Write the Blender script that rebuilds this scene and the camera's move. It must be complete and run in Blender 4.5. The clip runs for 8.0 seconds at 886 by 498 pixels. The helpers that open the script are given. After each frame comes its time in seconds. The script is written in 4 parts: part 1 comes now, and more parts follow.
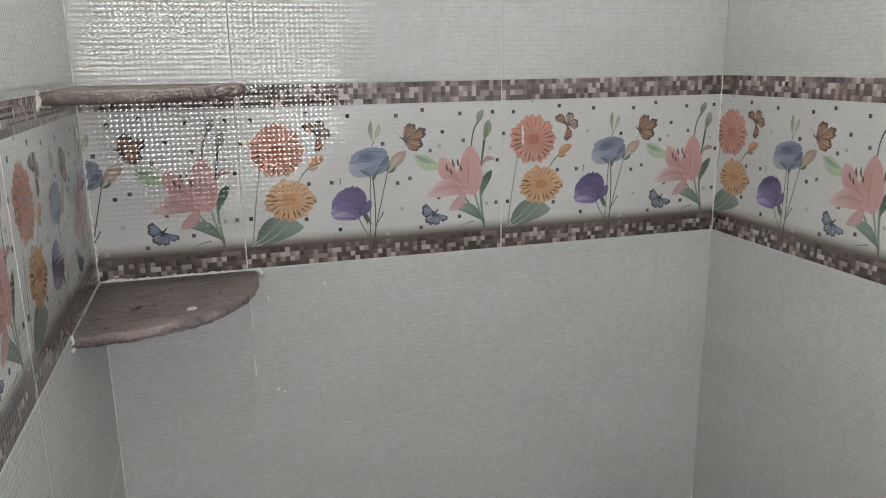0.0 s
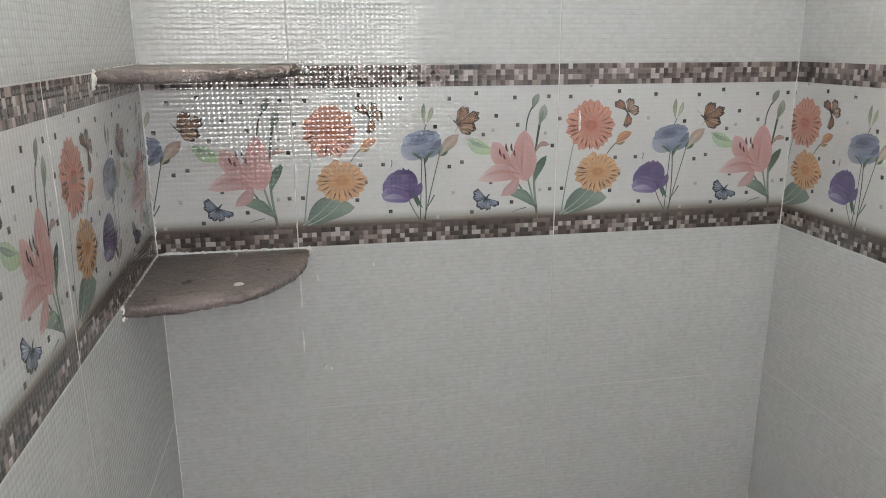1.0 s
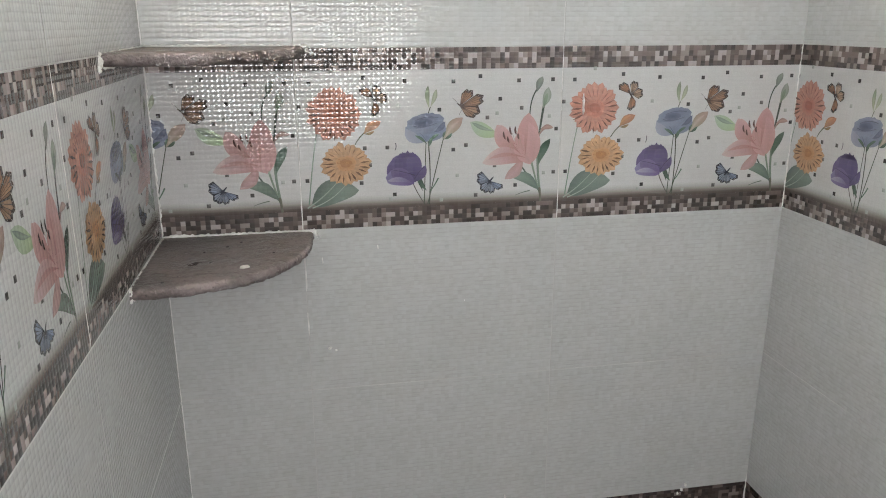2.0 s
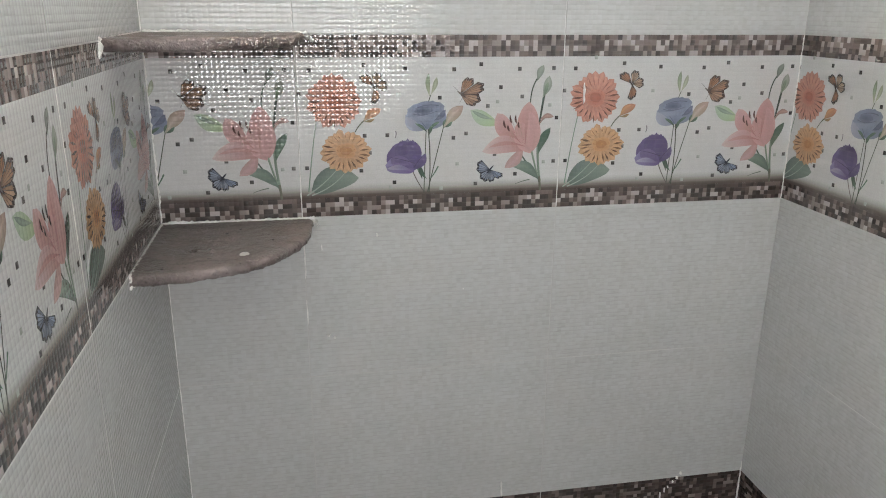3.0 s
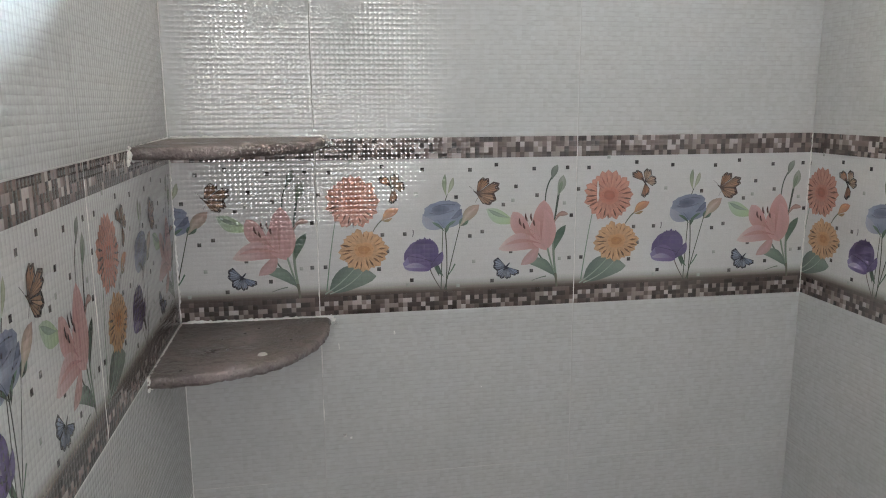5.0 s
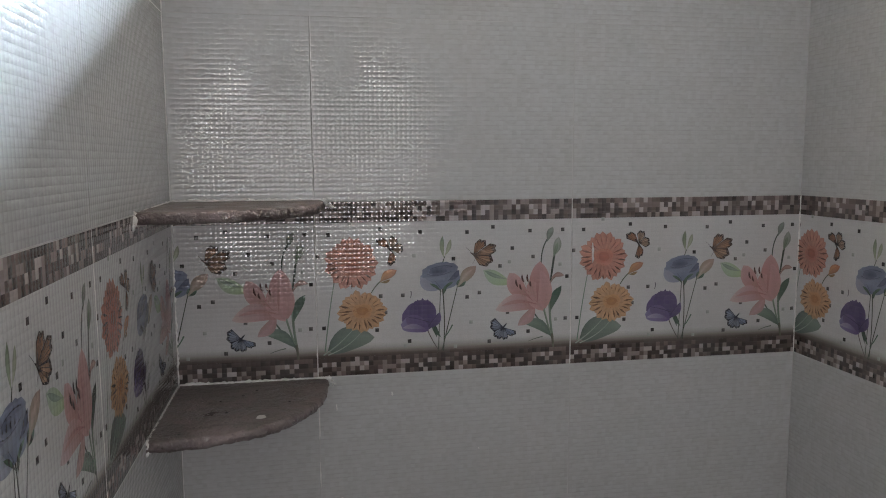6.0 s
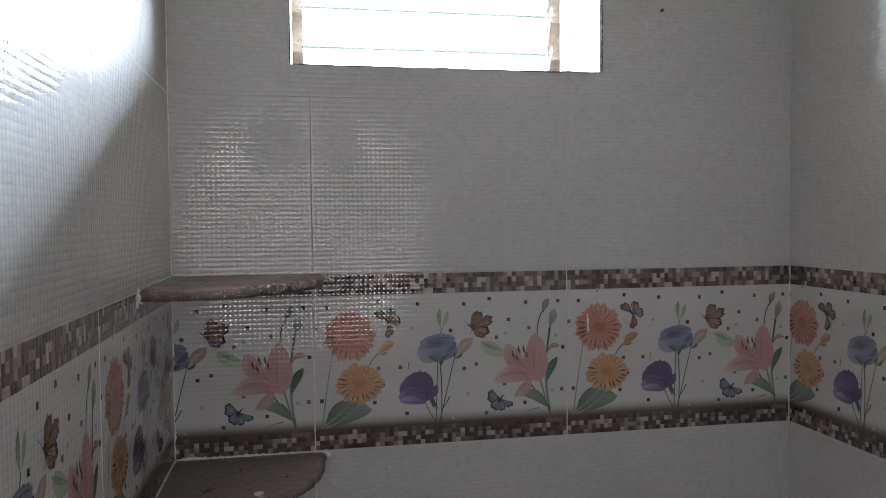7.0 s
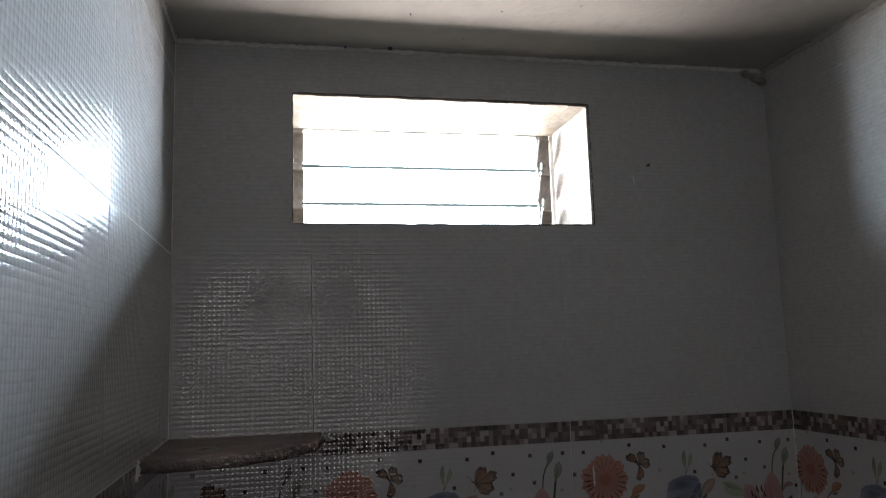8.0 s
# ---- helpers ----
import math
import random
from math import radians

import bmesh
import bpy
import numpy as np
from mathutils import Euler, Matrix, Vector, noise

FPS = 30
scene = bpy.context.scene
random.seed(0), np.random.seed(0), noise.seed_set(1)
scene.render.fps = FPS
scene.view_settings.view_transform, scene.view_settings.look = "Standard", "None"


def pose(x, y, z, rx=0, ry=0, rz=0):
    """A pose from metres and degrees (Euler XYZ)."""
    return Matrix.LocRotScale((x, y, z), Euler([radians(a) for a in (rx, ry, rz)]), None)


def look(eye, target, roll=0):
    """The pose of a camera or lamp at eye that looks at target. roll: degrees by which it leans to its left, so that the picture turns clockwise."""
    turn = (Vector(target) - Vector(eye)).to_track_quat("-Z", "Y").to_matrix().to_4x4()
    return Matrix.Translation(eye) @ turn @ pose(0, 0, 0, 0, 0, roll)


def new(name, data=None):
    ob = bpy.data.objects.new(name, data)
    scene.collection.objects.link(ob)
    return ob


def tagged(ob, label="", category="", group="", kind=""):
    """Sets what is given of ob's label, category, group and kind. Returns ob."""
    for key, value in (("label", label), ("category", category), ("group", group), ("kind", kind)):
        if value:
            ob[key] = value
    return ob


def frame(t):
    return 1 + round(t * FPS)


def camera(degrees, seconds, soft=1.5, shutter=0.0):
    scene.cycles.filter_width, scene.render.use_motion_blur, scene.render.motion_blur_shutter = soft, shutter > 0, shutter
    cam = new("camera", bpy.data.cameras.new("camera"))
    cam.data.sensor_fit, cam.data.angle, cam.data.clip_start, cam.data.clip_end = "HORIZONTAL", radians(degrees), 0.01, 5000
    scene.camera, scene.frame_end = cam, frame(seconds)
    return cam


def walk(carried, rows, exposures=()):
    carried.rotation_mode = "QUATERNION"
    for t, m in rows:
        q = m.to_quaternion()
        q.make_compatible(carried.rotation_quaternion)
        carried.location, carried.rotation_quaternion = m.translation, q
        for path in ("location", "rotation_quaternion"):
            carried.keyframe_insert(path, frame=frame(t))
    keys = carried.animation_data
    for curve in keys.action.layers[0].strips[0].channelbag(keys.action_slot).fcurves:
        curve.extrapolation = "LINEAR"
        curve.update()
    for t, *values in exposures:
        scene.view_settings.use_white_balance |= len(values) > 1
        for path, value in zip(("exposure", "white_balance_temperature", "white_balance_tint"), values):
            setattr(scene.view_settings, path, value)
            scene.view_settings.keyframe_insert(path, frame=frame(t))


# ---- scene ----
# ---- camera and walk ----
cam = camera(61.0, 8.0, soft=1.0, shutter=0.12)
PATH = [
    (0, (-0.031, -1.249, 1.53), (0.521, 0.612, 1.048), -0.8),
    (0.2, (-0.0106, -1.2479, 1.53), (0.447, 0.626, 1.001), -0.68),
    (0.5, (0.013, -1.247, 1.53), (0.363, 0.647, 0.994), -0.5),
    (1, (0.023, -1.252, 1.535), (0.365, 0.646, 1.004), -0.2),
    (1.5, (0.018, -1.256, 1.537), (0.371, 0.632, 0.979), -0.4),
    (1.7, (0.0157, -1.256, 1.5374), (0.363, 0.631, 0.974), -0.29),
    (2.8, (0.009, -1.2551, 1.5399), (0.356, 0.617, 0.927), 0.29),
    (3, (0.008, -1.255, 1.54), (0.359, 0.617, 0.931), 0.4),
    (3.5, (0.006, -1.254, 1.538), (0.357, 0.624, 0.949), 0.3),
    (4, (0.006, -1.248, 1.537), (0.354, 0.634, 0.956), 0.2),
    (4.5, (0.006, -1.248, 1.545), (0.348, 0.664, 1.068), 0.2),
    (5, (0.003, -1.255, 1.555), (0.327, 0.682, 1.175), -0.3),
    (5.2, (0.001, -1.2583, 1.5581), (0.337, 0.683, 1.212), -0.31),
    (6.3, (-0.0116, -1.2724, 1.573), (0.337, 0.688, 1.385), -0.39),
    (6.5, (-0.014, -1.276, 1.577), (0.331, 0.689, 1.427), -0.4),
    (7, (-0.019, -1.286, 1.588), (0.352, 0.678, 1.516), -0.5),
    (7.5, (-0.025, -1.289, 1.599), (0.375, 0.671, 1.608), -0.8),
    (7.8, (-0.0368, -1.2901, 1.6168), (0.385, 0.658, 1.778), -1.34),
    (8, (-0.047, -1.291, 1.632), (0.367, 0.647, 1.897), -1.7),
]
EXPOSURES = [(0.0, 0.10, 6480, 11), (0.5, 0.20, 6480, 11), (1.0, 0.25, 6480, 11), (4.0, 0.30, 6480, 11), (5.2, -0.28, 6450, 13), (6.3, -1.12, 6470, 17),
             (7.0, -1.34, 6470, 18), (7.5, -1.75, 6450, 17), (8.0, -3.02, 6500, 19)]
walk(cam, [(t, look(eye, target, roll)) for t, eye, target, roll in PATH], EXPOSURES)

# ---- plan, in metres: x along the window wall, y into it, z up ----
XL, XR = -0.228, 0.898          # left and right walls
YF = -1.95                      # wall behind the viewer
CEIL = 2.172
WX0, WX1, WZ0, WZ1 = -0.032, 0.518, 1.853, 2.085   # ventilator opening
WALL_T = 0.24
TW, TH = 0.45, 0.30             # wall tile
GAP, GAP_DECOR = 0.0007, 0.0015   # grout joints
CELL_X, CELL_Z = TW / 57, TH / 38

# ---- world and lights ----
world = bpy.data.worlds.new("sky")
scene.world = world
world.use_nodes = True
wn = world.node_tree.nodes
sky = wn.new("ShaderNodeTexSky")
sky.sky_type = "NISHITA"
sky.sun_disc = False
sky.sun_elevation, sky.sun_rotation = radians(50), radians(150)
wn["Background"].inputs["Strength"].default_value = 0.1
world.node_tree.links.new(sky.outputs[0], wn["Background"].inputs[0])


# the bathroom's bulb on the wall behind the viewer
bulb = bpy.data.lights.new("bulb", "POINT")
bulb.energy, bulb.color, bulb.shadow_soft_size = 25, (1.0, 0.985, 0.965), 0.025
bulb_ob = new("bulb", bulb)
bulb_ob.location = (0.01, YF + 0.12, 1.55)


# ---- materials ----
class Nodes:
    """Short hand for building a node material."""

    def __init__(self, name):
        self.mat = bpy.data.materials.new(name)
        self.mat.use_nodes = True
        self.tree = self.mat.node_tree
        self.bsdf = self.tree.nodes["Principled BSDF"]

    def node(self, kind):
        return self.tree.nodes.new(kind)

    def vector(self, op, v):
        n = self.node("ShaderNodeVectorMath")
        n.operation = op
        self.plug(n.inputs[0], v)
        return n.outputs[0]

    def to_world(self, v):
        n = self.node("ShaderNodeVectorTransform")
        n.vector_type, n.convert_from, n.convert_to = "NORMAL", "OBJECT", "WORLD"
        self.plug(n.inputs[0], v)
        return self.vector("NORMALIZE", n.outputs[0])

    def plug(self, target, value):
        if isinstance(value, bpy.types.NodeSocket):
            self.tree.links.new(value, target)
        else:
            target.default_value = value

    def math(self, op, a, b=0.0, c=None):
        n = self.node("ShaderNodeMath")
        n.operation = op
        self.plug(n.inputs[0], a)
        self.plug(n.inputs[1], b)
        if c is not None:
            self.plug(n.inputs[2], c)
        return n.outputs[0]

    def mix(self, f, a, b, blend="MIX"):
        n = self.node("ShaderNodeMix")
        n.data_type, n.blend_type = "RGBA", blend
        self.plug(n.inputs[0], f)
        self.plug(n.inputs[6], a if isinstance(a, bpy.types.NodeSocket) else (*a, 1))
        self.plug(n.inputs[7], b if isinstance(b, bpy.types.NodeSocket) else (*b, 1))
        return n.outputs[2]

    def coords(self):
        return self.node("ShaderNodeTexCoord").outputs["Object"]

    def noise(self, scale, detail=4.0, vector=None, rough=0.55):
        n = self.node("ShaderNodeTexNoise")
        n.inputs["Scale"].default_value = scale
        n.inputs["Detail"].default_value = detail
        n.inputs["Roughness"].default_value = rough
        self.plug(n.inputs["Vector"], vector if vector is not None else self.coords())
        return n.outputs["Fac"]

    def ramp(self, value, lo, hi):
        n = self.node("ShaderNodeMapRange")
        self.plug(n.inputs[0], value)
        n.inputs[1].default_value, n.inputs[2].default_value = lo, hi
        return n.outputs[0]

    def bump(self, height, strength, distance):
        n = self.node("ShaderNodeBump")
        n.inputs["Strength"].default_value, n.inputs["Distance"].default_value = strength, distance
        self.plug(n.inputs["Height"], height)
        self.plug(self.bsdf.inputs["Normal"], n.outputs[0])

    def done(self, colour, rough, metal=0.0, spec=0.5):
        b = self.bsdf.inputs
        self.plug(b["Base Color"], colour if isinstance(colour, bpy.types.NodeSocket) else (*colour, 1))
        self.plug(b["Roughness"], rough)
        b["Metallic"].default_value, b["Specular IOR Level"].default_value = metal, spec
        return self.mat


def pillowed(name, printed):
    """Glazed ceramic embossed with a grid of low domes. printed: colour comes from the print on the piece."""
    k = Nodes(name)
    xyz = k.node("ShaderNodeSeparateXYZ")
    k.plug(xyz.inputs[0], k.coords())
    ux, uz = k.math("DIVIDE", xyz.outputs[0], CELL_X), k.math("DIVIDE", xyz.outputs[2], CELL_Z)
    fx, fz = k.math("FLOOR", ux), k.math("FLOOR", uz)
    u = k.math("SUBTRACT", k.math("SUBTRACT", ux, fx), 0.5)
    v = k.math("SUBTRACT", k.math("SUBTRACT", uz, fz), 0.5)
    cell = k.node("ShaderNodeCombineXYZ")
    k.plug(cell.inputs[0], fx)
    k.plug(cell.inputs[2], fz)
    k.plug(cell.inputs[1], k.node("ShaderNodeObjectInfo").outputs["Random"])
    white = k.node("ShaderNodeTexWhiteNoise")
    k.plug(white.inputs["Vector"], cell.outputs[0])
    rnd = k.node("ShaderNodeSeparateColor")
    k.plug(rnd.inputs[0], white.outputs["Color"])
    r = k.math("SQRT", k.math("ADD", k.math("MULTIPLY", u, u), k.math("MULTIPLY", v, v)))
    # the flank keeps its slope from the dome's rim to the cell's corners
    dome = k.math("DIVIDE", k.math("MINIMUM", r, 0.455), k.math("MAXIMUM", r, 0.001))
    wob = k.noise(260.0, 2.0)
    gain = k.math("MULTIPLY", dome, k.math("ADD", 0.24, k.math("MULTIPLY", rnd.outputs[0], 0.045)))
    if not printed:
        # viewer's shade put into the relief: ragged ellipses of flattened domes, without glints
        ragged = k.math("MULTIPLY", k.math("SUBTRACT", k.noise(55.0, 3.0), 0.5), 2.4)
        glint_gap = 0.0
        for px, pz, sx, sz in ((0.392, 0.215, 0.05, 0.048), (0.045, 0.22, 0.04, 0.045)):
            ex = k.math("DIVIDE", k.math("SUBTRACT", xyz.outputs[0], px), sx)
            ez = k.math("DIVIDE", k.math("SUBTRACT", xyz.outputs[2], pz), sz)
            reach = k.math("SQRT", k.math("ADD", k.math("MULTIPLY", ex, ex), k.math("MULTIPLY", ez, ez)))
            glint_gap = k.math("MAXIMUM", glint_gap, k.math("LESS_THAN", k.math("ADD", reach, ragged), 1.0))
        gain = k.math("MULTIPLY", gain, k.math("SUBTRACT", 1.0, k.math("MULTIPLY", glint_gap, 0.72)))
    tx = k.math("MULTIPLY", k.math("SUBTRACT", rnd.outputs[1], 0.5), 0.02)
    tz = k.math("MULTIPLY", k.math("SUBTRACT", wob, 0.5), 0.03)
    nrm = k.node("ShaderNodeCombineXYZ")
    k.plug(nrm.inputs[0], k.math("ADD", k.math("MULTIPLY", u, gain), tx))
    nrm.inputs[1].default_value = -1.0
    k.plug(nrm.inputs[2], k.math("ADD", k.math("MULTIPLY", v, gain), tz))
    unit = k.to_world(nrm.outputs[0])
    # the body colour follows mainly the level ribs, the clear coat every dome
    rib = k.node("ShaderNodeCombineXYZ")
    k.plug(rib.inputs[0], k.math("MULTIPLY", k.math("MULTIPLY", u, gain), 0.03))
    rib.inputs[1].default_value = -1.0
    k.plug(rib.inputs[2], k.math("ADD", k.math("MULTIPLY", k.math("MULTIPLY", v, gain), 0.3 if printed else 0.5), tz))
    k.plug(k.bsdf.inputs["Normal"], k.to_world(rib.outputs[0]))
    # darker grey lines between the domes, broken up, and faint cell-to-cell tone
    groove = k.math("GREATER_THAN", k.math("ABSOLUTE", v), 0.38)
    groove_x = k.math("GREATER_THAN", k.math("ABSOLUTE", u), 0.42)
    dash = k.math("MULTIPLY", groove, k.ramp(k.noise(45.0, 3.0), 0.35, 0.7))
    line = k.math("MAXIMUM", dash, k.math("MULTIPLY", groove_x, 0.05 if printed else 0.0))
    cloud = k.ramp(k.noise(7.0, 4.0), 0.3, 0.7)
    flat = k.node("ShaderNodeMapping")
    flat.inputs["Scale"].default_value = (1.0, 1.0, 3.0)
    k.plug(flat.inputs["Vector"], k.coords())
    fleck = k.ramp(k.noise(75.0, 3.0, flat.outputs[0]), 0.5, 0.7)
    tone = k.math("ADD", k.math("MULTIPLY", rnd.outputs[2], 0.07 if printed else 0.24), k.math("ADD", k.math("MULTIPLY", cloud, 0.05), k.math("MULTIPLY", fleck, 0.03 if printed else 0.26)))
    if printed:
        att = k.node("ShaderNodeAttribute")
        att.attribute_name = "tint"
        # ink unevenness
        base = k.mix(0.5, att.outputs["Color"], k.mix(k.ramp(k.noise(420.0, 4.0), 0.3, 0.7), (0.82, 0.82, 0.82), (1.12, 1.12, 1.12)), "MULTIPLY")
        colour = k.mix(k.math("MULTIPLY", line, 0.10), base, (0.35, 0.35, 0.33))
        colour = k.mix(tone, colour, (0.30, 0.30, 0.29))
        colour = k.mix(1.0, colour, (0.76, 0.76, 0.76), "MULTIPLY")
    else:
        base = k.mix(cloud, (0.565, 0.57, 0.57), (0.53, 0.54, 0.535))
        # thin uneven glaze leaves faint warm and cool cells
        base = k.mix(k.math("MULTIPLY", k.ramp(k.noise(60.0, 2.0, flat.outputs[0]), 0.45, 0.75), 0.35), base, (0.475, 0.485, 0.48))
        colour = k.mix(k.math("MULTIPLY", line, 0.30), base, (0.29, 0.285, 0.28))
        colour = k.mix(tone, colour, (0.38, 0.37, 0.35))
    rough = k.math("ADD", 0.113, k.math("MULTIPLY", k.ramp(k.noise(30.0, 3.0), 0.3, 0.75), 0.03))
    b = k.bsdf.inputs
    b["Coat Weight"].default_value, b["Coat IOR"].default_value = 1.0, 1.56
    k.plug(b["Coat Roughness"], rough)
    k.plug(b["Coat Normal"], unit)
    return k.done(colour, 0.40, 0.0, 0.0)


def plaster(name, light, dark, stain, scale, rough=0.85, relief=0.002):
    k = Nodes(name)
    a = k.ramp(k.noise(scale, 6.0), 0.35, 0.68)
    b = k.ramp(k.noise(scale * 6.3, 5.0), 0.5, 0.72)
    c = k.mix(k.math("MULTIPLY", b, stain), k.mix(a, light, dark), (0.16, 0.12, 0.08))
    k.bump(k.noise(scale * 14, 6.0), 0.5, relief)
    return k.done(c, rough)


def stone(name):
    k = Nodes(name)
    co = k.coords()
    big = k.ramp(k.noise(11.0, 5.0, co), 0.36, 0.64)
    streak = k.node("ShaderNodeMapping")
    streak.inputs["Scale"].default_value = (1.0, 2.6, 1.0)
    streak.inputs["Rotation"].default_value = (0, 0, 0.7)
    k.plug(streak.inputs["Vector"], co)
    vein = k.ramp(k.noise(24.0, 6.0, streak.outputs[0], 0.65), 0.53, 0.64)
    grain = k.ramp(k.noise(260.0, 4.0, co), 0.4, 0.7)
    lumps = k.ramp(k.noise(120.0, 3.0, co), 0.35, 0.68)
    speck = k.ramp(k.noise(170.0, 2.0, co), 0.66, 0.73)
    c = k.mix(big, (0.070, 0.055, 0.050), (0.228, 0.190, 0.182))
    c = k.mix(k.math("MULTIPLY", lumps, 0.40), c, (0.22, 0.172, 0.174))
    c = k.mix(k.math("MULTIPLY", vein, 0.60), c, (0.050, 0.040, 0.036))
    c = k.mix(k.math("MULTIPLY", grain, 0.28), c, (0.31, 0.25, 0.24))
    c = k.mix(k.math("MULTIPLY", speck, 0.55), c, (0.45, 0.40, 0.38))
    pit = k.ramp(k.noise(210.0, 3.0, co), 0.37, 0.28)
    c = k.mix(k.math("MULTIPLY", pit, 0.75), c, (0.035, 0.028, 0.025))
    # water lying on the slab darkens and polishes it in patches
    wet = k.ramp(k.noise(17.0, 3.0, co), 0.50, 0.58)
    c = k.mix(k.math("MULTIPLY", wet, 0.45), c, (0.060, 0.048, 0.043))
    k.bump(k.math("ADD", k.noise(280.0, 4.0, co), k.math("MULTIPLY", k.noise(75.0, 4.0, co), 2.2)), 0.9, 0.0024)
    return k.done(c, k.math("SUBTRACT", k.math("ADD", 0.44, k.math("MULTIPLY", big, 0.2)), k.math("MULTIPLY", wet, 0.2)), 0.0, 0.3)


def plain(name, colour, rough, metal=0.0, vary=0.25, scale=60.0):
    k = Nodes(name)
    c = k.mix(k.math("MULTIPLY", k.ramp(k.noise(scale, 5.0), 0.35, 0.7), vary), colour, tuple(v * 0.45 for v in colour))
    k.bump(k.noise(scale * 5, 4.0), 0.3, 0.0006)
    return k.done(c, rough, metal)


def pane_glass(name):
    k = Nodes(name)
    out = k.tree.nodes["Material Output"]
    clear, gloss, mixer = k.node("ShaderNodeBsdfTransparent"), k.node("ShaderNodeBsdfGlossy"), k.node("ShaderNodeMixShader")
    clear.inputs[0].default_value = (0.93, 0.96, 0.95, 1)
    gloss.inputs["Roughness"].default_value = 0.06
    fres = k.node("ShaderNodeFresnel")
    fres.inputs[0].default_value = 1.5
    k.plug(mixer.inputs[0], fres.outputs[0])
    k.plug(mixer.inputs[1], clear.outputs[0])
    k.plug(mixer.inputs[2], gloss.outputs[0])
    k.plug(out.inputs[0], mixer.outputs[0])
    return k.mat


def glow(name, sky_colour, ground_colour, strength):
    """Daylight: a cool bright sky over warmer sunlit ground."""
    k = Nodes(name)
    e = k.node("ShaderNodeEmission")
    xyz = k.node("ShaderNodeSeparateXYZ")
    k.plug(xyz.inputs[0], k.coords())
    k.plug(e.inputs[0], k.mix(k.ramp(xyz.outputs[2], 1.65, 1.9), ground_colour, sky_colour))
    e.inputs[1].default_value = strength
    k.plug(k.tree.nodes["Material Output"].inputs[0], e.outputs[0])
    return k.mat


OUTSIDE = glow("daylight_outside", (0.80, 0.98, 1.09), (0.70, 0.66, 0.60), 640.0)
TILE = pillowed("embossed_glaze", False)
PRINT = pillowed("printed_glaze", True)
TILE_EDGE = plain("glaze_edge", (0.53, 0.53, 0.52), 0.4, 0.0, 0.2)
GROUT = plaster("grey_grout", (0.50, 0.495, 0.485), (0.43, 0.425, 0.415), 0.2, 30.0)
CEMENT = plaster("white_cement", (0.82, 0.81, 0.79), (0.66, 0.65, 0.62), 0.2, 60.0)
REVEAL = plaster("reveal_plaster", (0.36, 0.325, 0.265), (0.25, 0.205, 0.15), 0.8, 16.0)
JAMB = plaster("jamb_plaster", (0.60, 0.56, 0.50), (0.46, 0.40, 0.33), 0.9, 38.0, 0.85, 0.006)
CEILING = plaster("ceiling_paint", (0.44, 0.425, 0.395), (0.36, 0.345, 0.32), 0.12, 5.0, 0.9, 0.003)
PAINT = plaster("wall_paint", (0.20, 0.195, 0.19), (0.16, 0.155, 0.15), 0.1, 6.0)
FLOORING = plain("floor_ceramic", (0.22, 0.21, 0.20), 0.3, 0.0, 0.3, 8.0)
STONE = stone("brown_quartzite")
METAL = plain("dull_aluminium", (0.26, 0.23, 0.205), 0.5, 0.3, 0.75, 90.0)
GLASS = pane_glass("louvre_glass")
GLASS_EDGE = plain("ground_glass_edge", (0.10, 0.11, 0.11), 0.9)
DARK = plain("dark_iron", (0.06, 0.05, 0.045), 0.6)
CHIP = plain("pale_chip", (0.75, 0.73, 0.68), 0.35)
WATER = Nodes("water")
WATER.bsdf.inputs["Transmission Weight"].default_value = 1.0
WATER.bsdf.inputs["IOR"].default_value = 1.33
WATER = WATER.done((0.95, 0.96, 0.96), 0.02)


# ---- mesh helpers ----
def mesh_of(name, bm, *mats):
    me = bpy.data.meshes.new(name)
    bm.to_mesh(me)
    bm.free()
    for m in mats:
        me.materials.append(m)
    return me


def part(name, bm, material, parent, label="", m=None):
    """One mesh object under a thing or a part."""
    data = bm if isinstance(bm, bpy.types.Mesh) else mesh_of(name, bm, material)
    ob = new(name, data)
    ob.parent = parent
    if m is not None:
        ob.matrix_local = m
    return tagged(ob, label)


def thing(name, bm, material, label, category, m=None, kind="", group=""):
    ob = new(name, bm if isinstance(bm, bpy.types.Mesh) else mesh_of(name, bm, material))
    if m is not None:
        ob.matrix_world = m
    return tagged(ob, label, category, group, kind)


def box(bm, x0, y0, z0, x1, y1, z1):
    vs = [bm.verts.new((x, y, z)) for z in (z0, z1) for x, y in ((x0, y0), (x1, y0), (x1, y1), (x0, y1))]
    for f in ((3, 2, 1, 0), (4, 5, 6, 7), (0, 1, 5, 4), (1, 2, 6, 5), (2, 3, 7, 6), (3, 0, 4, 7)):
        bm.faces.new([vs[i] for i in f])
    return bm


